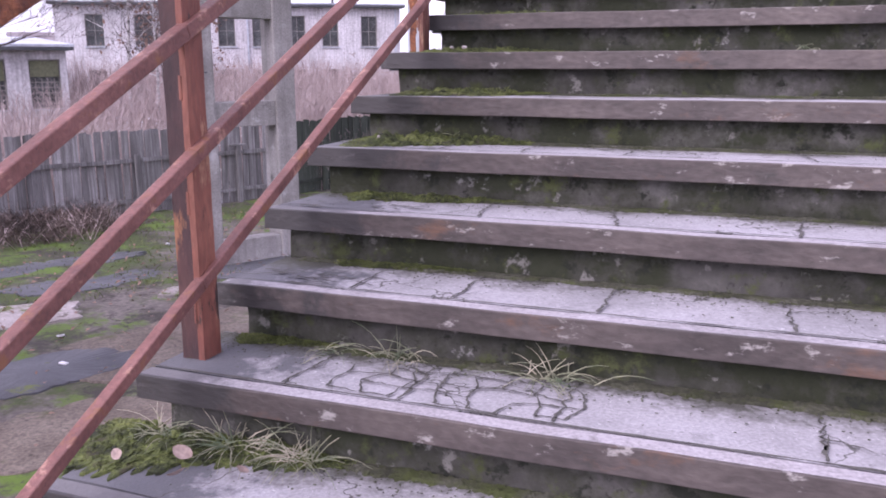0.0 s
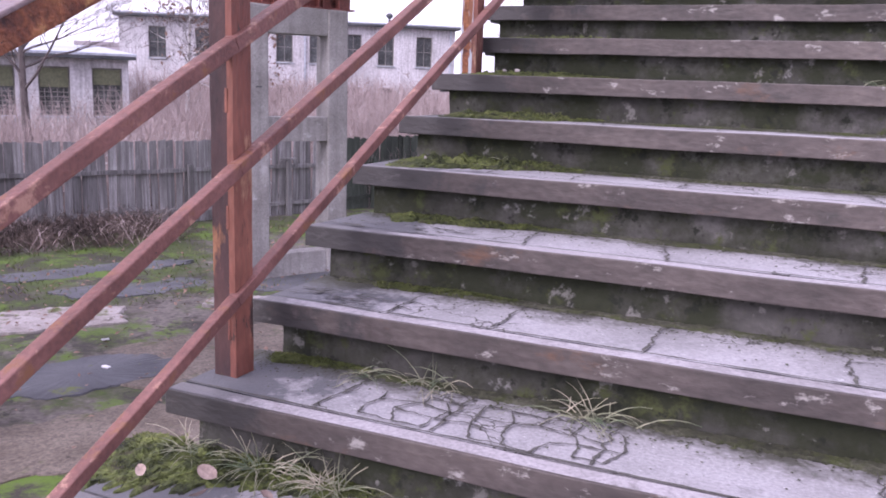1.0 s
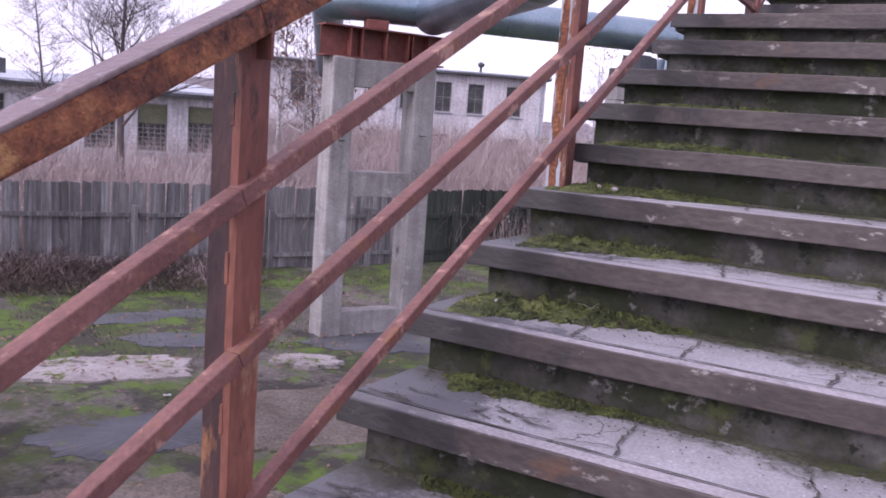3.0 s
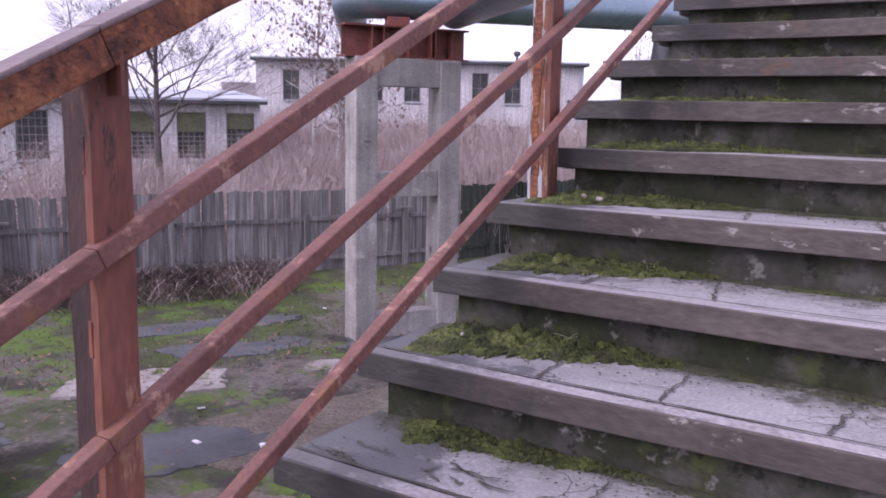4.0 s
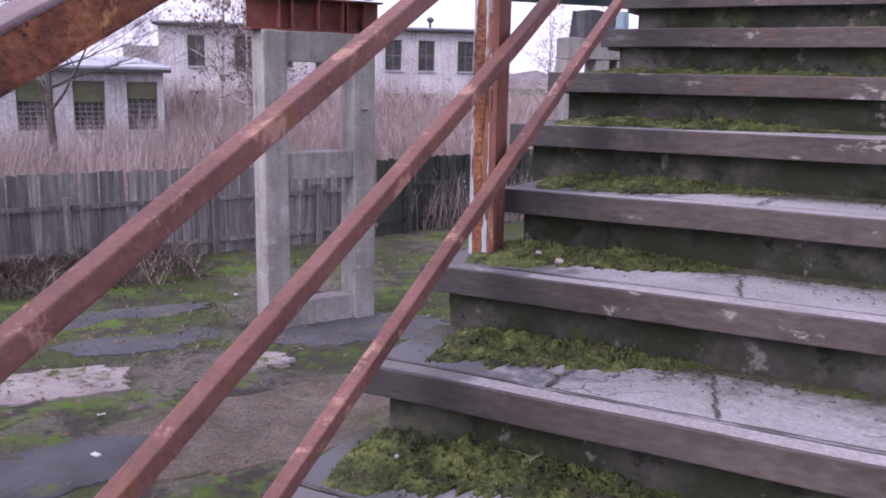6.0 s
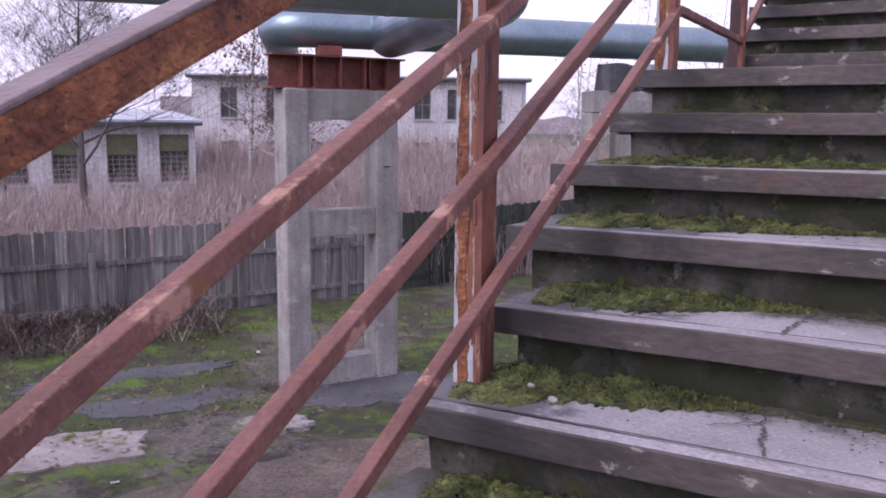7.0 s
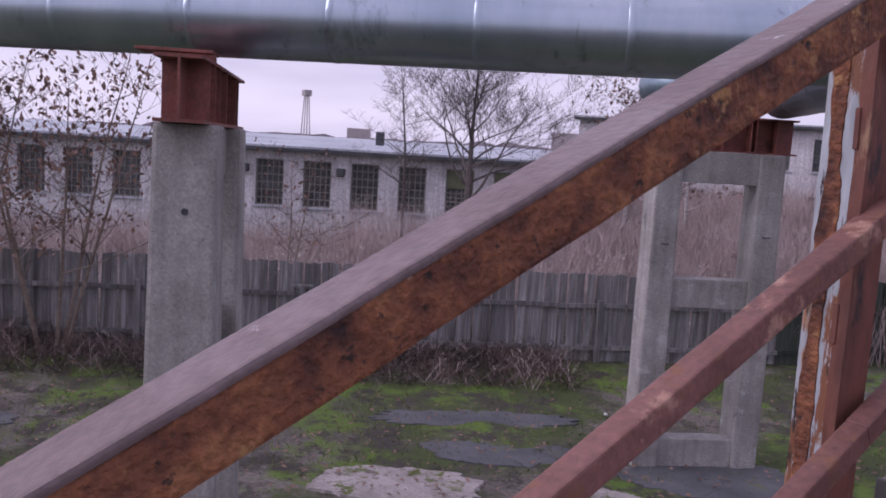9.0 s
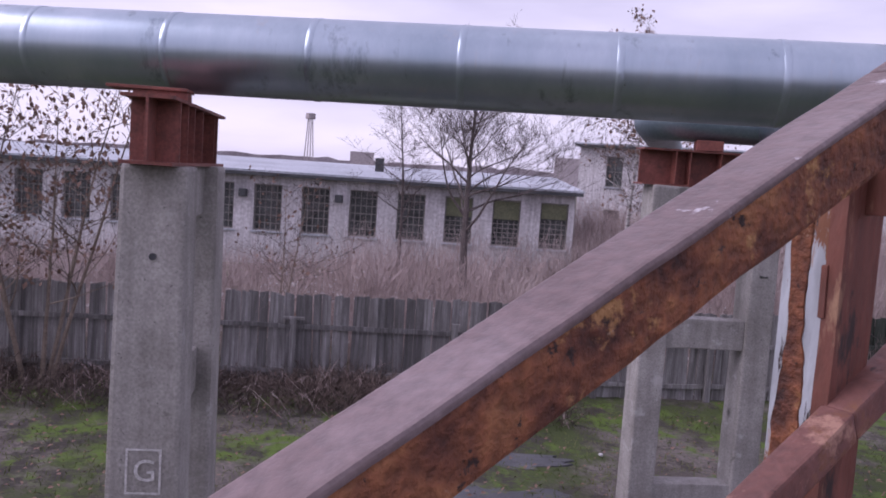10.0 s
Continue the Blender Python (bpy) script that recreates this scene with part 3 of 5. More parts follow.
def post(y, z0, z1, grey, px):
    """A post of two angles welded toe to toe: one faces the yard, the other the stairs."""
    h, zm = z1 - z0, (z0 + z1) / 2
    m = Matrix.Translation((px, y, zm)) @ Matrix.Diagonal((1.03, 1.03, 1, 1))
    bm = extrude(((-0.034, -0.034), (0.015, -0.034), (0.015, -0.026), (-0.026, -0.026), (-0.026, 0.033), (-0.034, 0.033)), m, h)
    body = part("post", worn(bm, 0.0012, 12), M_POSTGREY if grey else M_POSTDARK, railing, "rusted angle with flaking pale grey paint" if grey else "dark rusted steel angle")
    bm = extrude(((0.034, 0.035), (-0.012, 0.035), (-0.012, 0.027), (0.026, 0.027), (0.026, -0.028), (0.016, -0.028), (0.016, -0.036), (0.034, -0.036)), m, h)
    part("angle", worn(bm, 0.0012, 12), M_POST, body, "red-painted steel angle")
    part("bracket", box(px - 0.01, px + 0.07, y - 0.004, y + 0.004, z1 - 0.06, z1 + 0.045, 0.002), M_POST, body)
    if grey:
        # a long scab of rust where the paint has fallen off
        v, f = [], []
        n = int(h / 0.008)
        for i in range(n + 1):
            zz = z0 + h * i / n
            a = noise.noise(Vector((zz * 9, y, 1))) * 0.006 + noise.noise(Vector((zz * 45, y, 2))) * 0.003
            b = noise.noise(Vector((zz * 7, y, 4))) * 0.011 + noise.noise(Vector((zz * 50, y, 5))) * 0.003
            xa, xb = px - 0.026 + a, px - 0.001 + b
            v += [(xa, y - 0.0355, zz), (xa + 0.001, y - 0.0375, zz), (max(xb, xa + 0.003) - 0.001, y - 0.0375, zz), (max(xb, xa + 0.003), y - 0.0355, zz)]
            if i:
                for c in range(3):
                    q = 4 * i + c
                    f.append((q - 4, q - 3, q + 1, q))
        flat_mesh("rust_scab", v, f, M_HRSIDE, body, "orange-brown rust with dark flecks")
    for q in range(4):
        # weld beads along the seam
        bm = bmesh.new()
        zz = z0 + h * (0.12 + 0.25 * q)
        add_box(bm, Matrix.Translation((px + 0.016, y - 0.0368, zz)), 0.008, 0.006, 0.06, 0.002)
        part("weld", roughen(bm, 0.002, 60), M_POST, body)
    return body


Y3, Y4 = 3.38, 4.66
YA, YB = 0.145, 1.815
LOW, TOP = -4.9, Y12 + RUN * 12
# each rail: (x, height) where it meets the two lower posts, and the landing post
RAILS = {"top": ((0.130, 1.191), (0.120, 2.004), (0.145, 2.8031)), "b1": ((0.125, 0.843), (0.100, 1.6304), (0.135, 2.4603)),
         "b2": ((0.135, 0.5433), (0.118, 1.3375), (0.130, 2.1549)), "b3": ((0.125, 0.207), (0.128, 1.0586), (0.113, 1.8383))}


def rail_run(key):
    """The rail's corners from the foot of the stairs over the landing to the top."""
    (xa, za), (xb, zb), (xc, zc) = RAILS[key]
    pts = [(xa, LOW, za + (LOW - YA) * 0.499), (xa, YA, za), (xb, YB, zb), (xc, Y3, zc), (xc, Y4, zc), (xc, TOP, zc + SL * (TOP - Y4))]
    return [(Vector(p), Vector(q)) for p, q in zip(pts, pts[1:])]


def rail_z(key, y):
    for p, q in rail_run(key):
        if p.y <= y <= q.y + 0.001:
            return p.z + (q.z - p.z) * (y - p.y) / (q.y - p.y)


for k in (-14, -9, -4, 1):
    y = RUN * (k - 1) + 0.185
    post(y, RISE * (k - 1) - 0.01, rail_z("top", y) - 0.06, False, 0.09)
post(YB + 0.03, RISE * 5 - 0.01, rail_z("top", YB) - 0.09, True, 0.053)
post(Y3, RISE * 10 - 0.01, rail_z("top", Y3) - 0.03, True, 0.075)
post(Y4, RISE * 10 - 0.01, rail_z("top", Y4) - 0.03, False, 0.095)
for k in (17, 22):
    y = Y12 + RUN * (k - 12) + 0.165
    post(y, RISE * (k - 1) - 0.01, rail_z("top", y) - 0.04, False, 0.095)


for p, q in rail_run("top"):
    # box section: a smooth worn top face and rusted sides
    d = (q - p).normalized()
    up = Vector((1, 0, 0)).cross(d)
    bm = bmesh.new()
    beam_between(bm, p - up * 0.005, q - up * 0.005, 0.064, 0.010, 0.004)
    top = part("handrail", worn(bm, 0.0012, 14), M_HRTOP, railing, "worn smooth top face")
    bm = bmesh.new()
    beam_between(bm, p - up * 0.037, q - up * 0.037, 0.060, 0.058, 0.006)
    part("flange", worn(bm, 0.0022, 16), M_HRSIDE, top, "flaking orange-brown rust")
for key, s in (("b1", 0.037), ("b2", 0.034), ("b3", 0.031)):
    for p, q in rail_run(key):
        bm = bmesh.new()
        beam_between(bm, p, q, s, s, 0.004)
        part("bar", worn(bm, 0.001, 11), M_RAIL, railing)

# ---- pipeline and its supports ----
PB, PZ, PR = 7.35, 2.755, 0.345
QB, QZ, QR = 12.35, 2.82, 0.29


def support(name, place, turn, label, height=1.93, half=1.01, width=0.47, depth=0.48, over=0.27, foot=0.06):
    """A cast concrete frame: two posts, sill, middle rail and lintel, and a steel beam on top."""
    th = group_of(name, label, "pipe support", group="pipe supports")
    th.matrix_world = Matrix.Translation(place) @ Matrix.Rotation(radians(turn), 4, "Z")
    h = height - GZ
    c = width / 2
    for sx in (-1, 1):
        bm = box(sx * (half - c) - c, sx * (half - c) + c, -depth / 2, depth / 2, -0.05, h, 0.035)
        roughen(bm, 0.012, 3, 3)
        for v in bm.verts:
            # the column is a little stouter at its foot
            f = 1.0 + foot * (1 - v.co.z / h)
            v.co.y *= f
        part("column", bm, M_CONC, th)
    for nm, z0, z1 in (("sill", 0.0, 0.42), ("crossbar", 2.32, 2.73), ("lintel", h - 0.44, h - 0.002)):
        bm = box(-half + width - 0.005, half - width + 0.005, -depth / 2 + 0.03, depth / 2 - 0.12, z0, z1, 0.015)
        roughen(bm, 0.008, 3, 2)
        part(nm, bm, M_CONC, th)
    for sx in (-1, 1):
        for z in (h - 1.3, h - 1.15):
            v, f = tubes([[(Vector((sx * (half - 0.2) + 0.05 * math.cos(a), -depth / 2 - 0.005 - 0.06 * math.sin(a), z)), 0.009) for a in [math.pi * q / 6 for q in range(7)]]], 5)
            if (z > h - 1.2) == (sx > 0):
                flat_mesh("lifting_loop", v, f, M_BLACK, th)
    L = half + over
    side = [(-0.18, -0.245), (0.18, -0.245), (0.18, -0.22), (0.01, -0.22), (0.01, 0.22), (0.18, 0.22), (0.18, 0.245)]
    side += [(-0.18, 0.245), (-0.18, 0.22), (-0.01, 0.22), (-0.01, -0.22), (-0.18, -0.22)]
    beam = extrude(side, Matrix.Translation((0, 0, h + 0.245)) @ Euler((radians(90), 0, radians(90))).to_matrix().to_4x4(), 2 * L)
    beam = part("steel_beam", beam, M_BEAM, th, "red-primed steel I-beam")
    for x in (-L + 0.45, -L + 0.65, 0.0, 0.4, L - 0.6, L - 0.3):
        for sy in (-1, 1):
            part("stiffener", box(x - 0.007, x + 0.007, sy * 0.094 - 0.083, sy * 0.094 + 0.083, h + 0.026, h + 0.464), M_BEAM, beam)
    return th


support("pipe_support", (-6.775, 10.67, GZ), 60.5, "tall concrete frame with a red steel beam, standing in moss", 1.91, 0.925, 0.38, 0.45, 0.15)
k_frame = support("pipe_support", (-6.585, 3.285, GZ), 151.3 + 180, "tall concrete frame with a drilled hole and chalk mark", 1.79, 1.01, foot=0.22)
# Dark disc laid on the column; its colour stands for shade in the hole.
bm = bmesh.new()
for z in (0.92,):
    bmesh.ops.create_cone(bm, cap_ends=True, segments=14, radius1=0.026, radius2=0.026, depth=0.01, matrix=Matrix.Translation((1.02, 0.02, 1.12 - GZ)) @ Matrix.Rotation(radians(90), 4, "Y"))
part("drilled_hole", bm, M_BLACK, k_frame, "dark disc for the shade in a round hole")

pipeline = group_of("pipeline", "large insulated heating pipe in dull silver sheet cladding", "pipeline")


def pipe_mesh(points, radius, segs=28):
    return tubes([[(Vector(p), radius) for p in points]], segs)


def pipe(name, points, radius, material, joints=1.25, label=""):
    v, f = pipe_mesh(points, radius)
    body = flat_mesh(name, v, f, material, pipeline, label)
    for p in body.data.polygons:
        p.use_smooth = len(p.vertices) == 4
    # lapped sheet joints
    run = 0.0
    for a, b in zip(points, points[1:]):
        a, b = Vector(a), Vector(b)
        ln = (b - a).length
        s = joints - run
        while s < ln:
            q = a.lerp(b, s / ln)
            d = (b - a).normalized()
            vv, ff = tubes([[(q - d * 0.03, radius + 0.001), (q - d * 0.028, radius + 0.003), (q + d * 0.028, radius + 0.003), (q + d * 0.03, radius + 0.001)]], 28)
            ob = flat_mesh("sheet_joint", vv, ff[:-1], material, body)
            for p in ob.data.polygons:
                p.use_smooth = True
            s += joints
        run = (run + ln) % joints
    return body


bend = 0.62
a_end = 4.04
pts = [W(a, PB, PZ) for a in (-26, a_end - bend)]
pts += [W(a_end - bend + bend * math.sin(q), PB + bend - bend * math.cos(q), PZ) for q in [radians(10 * i) for i in range(1, 9)]]
pts += [W(a_end, PB + bend, PZ), W(a_end, QB - 0.1, PZ)]
pipe("main_pipe", pts, PR, M_PIPE)
far_end = W(2.42, QB + 0.5, QZ)
pts = [far_end + Vector((-0.615, 0.788, -0.02)) * 16, far_end]
pts += [W(2.42 + 0.5 - 0.5 * math.cos(q), QB + 0.5 - 0.5 * math.sin(q), QZ) for q in [radians(10 * i) for i in range(1, 9)]]
pts += [W(2.92, QB, QZ), W(24, QB, QZ)]
pipe("branch_pipe", pts, QR, M_PIPE2, 1.6, "blue-grey clad smaller pipe")
kh = 1.79 - GZ
bm = bmesh.new()
add_box(bm, Matrix.Translation((0.26, -0.2, kh + 0.595)), 0.34, 0.62, 0.026, 0.004)
add_box(bm, Matrix.Translation((0.3, -0.1, kh + 0.535)), 0.2, 0.42, 0.09, 0.004)
part("saddle", bm, M_BEAM, k_frame, "red steel pipe saddle")
bm = bmesh.new()
for x0, x1, z0, z1 in ((-0.13, 0.13, 0.16, 0.175), (-0.13, 0.13, -0.175, -0.16), (-0.13, -0.115, -0.16, 0.16), (0.115, 0.13, -0.16, 0.16)):
    add_box(bm, Matrix.Translation((1.029, (x0 + x1) / 2 + 0.01, -0.5 - GZ + (z0 + z1) / 2)), 0.004, x1 - x0, z1 - z0)
part("chalk_frame", bm, M_MARK, k_frame, "chalked square outline")
font = bpy.data.curves.new("chalk_letter", "FONT")
font.body, font.size, font.extrude, font.align_x, font.align_y = "G", 0.24, 0.002, "CENTER", "CENTER"
font.materials.append(M_MARK)
letter = new("chalk_letter", font)
letter.parent = k_frame
letter.matrix_basis = Matrix.Translation((1.03, 0.02, -0.5 - GZ)) @ Euler((radians(90), 0, radians(90))).to_matrix().to_4x4()
bm = bmesh.new()
add_box(bm, Matrix.Translation(W(3.1, QB - 0.1, 2.48)) @ Matrix.Rotation(radians(TURN_P), 4, "Z"), 0.35, 0.3, 0.14, 0.004)
part("saddle", bm, M_BEAM, pipeline, "red steel pipe saddle")

# far support beyond the landing, with a tarred box on top
far_support = group_of("pipe_support", "concrete frame with ledges and wrapped bearings on top", "pipe support", group="pipe supports")
rz = Matrix.Rotation(radians(TURN_P), 4, "Z")
for a, b, w, z0, z1 in ((7.46, 12.2, 0.15, GZ - 0.05, 1.62), (8.08, 12.2, 0.26, GZ - 0.05, 1.62), (8.55, 12.2, 0.38, 0.7, 1.62)):
    bm = bmesh.new()
    add_box(bm, Matrix.Translation(W(a, b, (z0 + z1) / 2)) @ rz, w, 0.4, z1 - z0, 0.015)
    part("column", roughen(bm, 0.01, 3, 1), M_CONC, far_support)
for z0, z1, a0, a1, nm in ((0.05, 0.5, 7.54, 7.94, "crossbar"), (0.38, 0.68, 8.22, 8.75, "ledge"), (1.63, 1.98, 7.4, 8.76, "lintel")):
    bm = bmesh.new()
    add_box(bm, Matrix.Translation(W((a0 + a1) / 2, 12.2, (z0 + z1) / 2)) @ rz, a1 - a0, 0.42, z1 - z0, 0.015)
    part(nm, roughen(bm, 0.008, 3, 1), M_CONC, far_support)
for a0, a1, ma, lab in ((7.55, 8.25, M_BLACK, "dark tarred wrapping"), (8.28, 8.62, M_PIPE2, "blue-grey sheet wrapping")):
    bm = bmesh.new()
    bmesh.ops.create_cone(bm, cap_ends=True, segments=20, radius1=0.26, radius2=0.22, depth=0.44, matrix=Matrix.Translation(W((a0 + a1) / 2, 12.2, 2.205)) @ rz @ Matrix.Diagonal(((a1 - a0) / 0.5, 1, 1, 1)))
    for v in bm.verts:
        v.co += Vector(noise.noise_vector(v.co * 5)) * 0.03
    part("wrapped_bearing", bm, ma, far_support, lab)

# ---- buildings ----
bar_meshes = {}


def facade(name, label, left, u, length, height, depth, floor_z, wins, roof, panes, group):
    """A plain masonry block with through openings, framed and glazed. wins: (offset, width, sill z, top z, infill)."""
    th = group_of(name, label, "building", group=group)
    ang = math.atan2(u[1], u[0])
    th.matrix_world = Matrix.Translation((left[0], left[1], 0)) @ Matrix.Rotation(ang, 4, "Z")
    rows = sorted({(w[2], w[3]) for w in wins})
    t = 0.4
    bm = bmesh.new()

    def blk(x0, x1, z0, z1):
        if x1 - x0 > 0.01 and z1 - z0 > 0.01:
            add_box(bm, Matrix.Translation(((x0 + x1) / 2, t / 2, (z0 + z1) / 2)), x1 - x0, t, z1 - z0)

    z = floor_z - 0.1
    for lo, hi in rows:
        blk(0, length, z, lo)
        x = 0.0
        for w in sorted(w for w in wins if (w[2], w[3]) == (lo, hi)):
            blk(x, w[0], lo, hi)
            x = w[0] + w[1]
        blk(x, length, lo, hi)
        z = hi
    blk(0, length, z, height)
    add_box(bm, Matrix.Translation((t / 2, t + depth / 2, (floor_z + height) / 2)), t, depth, height - floor_z)
    add_box(bm, Matrix.Translation((length - t / 2, t + depth / 2, (floor_z + height) / 2)), t, depth, height - floor_z)
    add_box(bm, Matrix.Translation((length / 2, depth + t * 1.5, (floor_z + height) / 2)), length, t, height - floor_z)
    part("wall", bm, M_WALL, th)
    part("floor_slab", box(t, length - t, t, depth, floor_z, floor_z + 0.1), M_FASCIA, th)
    bm = bmesh.new()
    add_box(bm, Matrix.Translation((length / 2, depth / 2 + 0.1, height + 0.07)), length + 0.5, depth + 1.2, 0.14)
    part("fascia", bm, M_FASCIA, th, "dark eaves board")
    bm = bmesh.new()
    vs = [bm.verts.new(p) for p in ((-0.3, -0.45, height + 0.145), (length + 0.3, -0.45, height + 0.145), (length + 0.3, depth + 0.6, height + 0.145 + roof), (-0.3, depth + 0.6, height + 0.145 + roof))]
    ws = [bm.verts.new(v.co + Vector((0, 0, 0.09))) for v in vs]
    bm.faces.new(vs[::-1])
    bm.faces.new(ws)
    for i in range(4):
        bm.faces.new((vs[i], vs[(i + 1) % 4], ws[(i + 1) % 4], ws[i]))
    part("roof", bm, M_ROOF, th, "pale grey sheet roof")
    nx, nz = panes
    for x0, w, lo, hi, infill in wins:
        bm = bmesh.new()
        f = 0.06
        for a, b, c, d in ((x0, x0 + f, lo, hi), (x0 + w - f, x0 + w, lo, hi), (x0 + f, x0 + w - f, lo, lo + f), (x0 + f, x0 + w - f, hi - f, hi)):
            add_box(bm, Matrix.Translation(((a + b) / 2, 0.2, (c + d) / 2)), b - a, 0.07, d - c)
        top = hi - infill * (hi - lo)
        win = part("window", bm, M_FRAME, th)
        bars = [(x0 + w * i / nx, (lo + top) / 2, 0.035, 0.05, top - lo - 2 * f) for i in range(1, nx)]
        bars += [(x0 + w / 2, lo + (top - lo) * j / nz, w - 2 * f, 0.045, 0.035) for j in range(1, nz)]
        for bx, bz, sx, sy, sz in bars:
            key = (round(sx, 3), round(sz, 3))
            if key not in bar_meshes:
                bm = bmesh.new()
                add_box(bm, Matrix(), sx, sy, sz)
                me = bpy.data.meshes.new("glazing_bar")
                bm.to_mesh(me)
                bm.free()
                me.materials.append(M_FRAME)
                bar_meshes[key] = me
            ob = new("glazing_bar", bar_meshes[key])
            ob.parent = win
            ob.matrix_basis = Matrix.Translation((bx, 0.2, bz))
        part("pane", box(x0 + 0.03, x0 + w - 0.03, 0.225, 0.235, lo + 0.03, hi - 0.03), M_GLASS, win)
        if infill:
            part("infill_panel", box(x0 + f, x0 + w - f, 0.12, 0.215, top, hi - f), M_GREENPANEL, win, "dull green panel")
        part("sill", box(x0 - 0.08, x0 + w + 0.08, -0.1, 0.16, lo - 0.07, lo - 0.003), M_ROOF, win)
    return th


u1 = (0.578, 0.816)
P1 = (-30.09, 21.57)
LEN1, OFF1 = 46.0, 39.3
left1 = (P1[0] - u1[0] * OFF1, P1[1] - u1[1] * OFF1)
wins = [(OFF1 - 7.26 + 2.08 * i, 1.22, -1.13, 0.9, 0.42 if i in (4, 5) else 0.35 if i == 6 else 0.0) for i in range(-13, 7)]
b1 = facade("factory_building", "long low whitewashed workshop with large gridded windows", left1, u1, LEN1, 1.27, 9.0, GZ, wins, 0.55, (5, 6), "works buildings")
for q in (-7.7, -3.55):
    bm = bmesh.new()
    add_box(bm, Matrix.Translation((OFF1 + q, -0.18, 0.48)), 0.34, 0.3, 0.34, 0.04)
    part("vent_box", bm, M_FASCIA, b1, "dark wall vent")
part("chimney", box(OFF1 - 2.4, OFF1 - 2.0, 4, 4.4, 1.4, 2.4, 0.02), M_FASCIA, b1, "short dark roof stack")

L2, R2 = Vector((-38.49, 39.07)), Vector((-21.32, 50.8))
u2 = (R2 - L2).normalized()
wins = [(x, 1.05, lo, lo + 1.9, 0.0) for lo in (-1.6, 1.72) for x in (1.7, 4.5, 7.0, 9.4, 11.5, 13.75, 15.85, 18.35)]
b2 = facade("office_building", "two-storey white rendered block with tall dark windows", tuple(L2), tuple(u2), 20.9, 4.15, 8.0, GZ, wins, 0.3, (2, 2), "works buildings")
bm = bmesh.new()
bmesh.ops.create_cone(bm, cap_ends=True, segments=12, radius1=0.08, radius2=0.08, depth=0.5, matrix=Matrix.Translation((16.7, 1.2, 4.6)))
bmesh.ops.create_uvsphere(bm, u_segments=12, v_segments=8, radius=0.24, matrix=Matrix.Translation((16.7, 1.2, 4.95)) @ Matrix.Diagonal((1, 1, 0.75, 1)))
part("roof_ventilator", bm, M_FASCIA, b2, "round dark roof ventilator", True)
for x in (11.2, 20.6):
    bm = bmesh.new()
    add_box(bm, Matrix.Translation((x, -0.06, 1.0)), 0.1, 0.1, 6.2)
    part("downpipe", bm, M_ROOF, b2)

# ---- fence ----
FENCE = [Vector(p) for p in ((-23.2, -5.6), (-17.0, 4.6), (-12.2, 13.1), (-9.87, 17.55), (-8.2, 23.0), (-1.5, 31.0))]
fence = group_of("board_fence", "old grey board fence with posts and a rail", "fence")
green_fence = group_of("board_fence", "dark green-stained board fence receding from the corner", "fence")
rnd = random.Random(5)
for s, (a, b) in enumerate(zip(FENCE, FENCE[1:])):
    th, ma = (green_fence, M_FENCEG) if s >= 3 else (fence, M_FENCE)
    d = b - a
    ln = d.length
    ang = math.atan2(d.y, d.x)
    side = Vector((d.y, -d.x)).normalized()
    boards = []
    for v in range(4):
        bm = box(-(0.086, 0.098, 0.078, 0.09)[v], (0.086, 0.098, 0.078, 0.09)[v], -0.012, 0.012, 0, 1.88, 0.0)
        for q in bm.verts:
            if q.co.z > 1:
                q.co.z += (0.03, -0.02, 0.015, -0.04)[v] * (1 if q.co.x > 0 else -1) * 0.6
        me = bpy.data.meshes.new("board")
        bm.to_mesh(me)
        bm.free()
        me.materials.append(ma)
        boards.append(me)
    step_b = 0.182 if s < 3 else 0.15
    n = int(ln / step_b)
    for i in range(n):
        p = a + d * ((i + 0.5) / n)
        ob = new("board", rnd.choice(boards))
        ob.parent = th
        sag = 0.05 * noise.noise(Vector((i * 0.06, s, 0)))
        ob.matrix_basis = Matrix.Translation((p.x + side.x * rnd.uniform(-0.01, 0.01), p.y + side.y * rnd.uniform(-0.01, 0.01), GZ + sag + rnd.uniform(-0.025, 0.02))) @ Euler((radians(rnd.uniform(-1, 1)), radians(rnd.uniform(-1.6, 1.6)), ang)).to_matrix().to_4x4()
    np_ = max(2, int(ln / 2.6))
    for z in (1.22, 0.3):
        bm = bmesh.new()
        q = side * 0.05
        beam_between(bm, (a.x + q.x, a.y + q.y, GZ + z), (b.x + q.x, b.y + q.y, GZ + z), 0.05, 0.09)
        bmesh.ops.subdivide_edges(bm, edges=[e for e in bm.edges if e.calc_length() > 1], cuts=20)
        for v in bm.verts:
            v.co.z += 0.03 * noise.noise(v.co * 0.8)
        part("fence_rail", bm, M_FENCE if s < 3 else M_FENCEG, th)
    for i in range(np_):
        p = a + d * ((i + 0.35) / np_) + side * 0.13
        bm = box(-0.06, 0.06, -0.05, 0.05, -0.1, 1.38 + rnd.uniform(-0.05, 0.05), 0.008)
        if i % 2:
            add_box(bm, Matrix.Translation((0, -0.0, 1.4)), 0.42, 0.09, 0.05, 0.004)
        po = part("fence_post", bm, M_FENCE if s < 3 else M_FENCEG, th)
        po.matrix_basis = Matrix.Translation((p.x, p.y, GZ)) @ Euler((0, 0, ang)).to_matrix().to_4x4()

# ---- trees ----


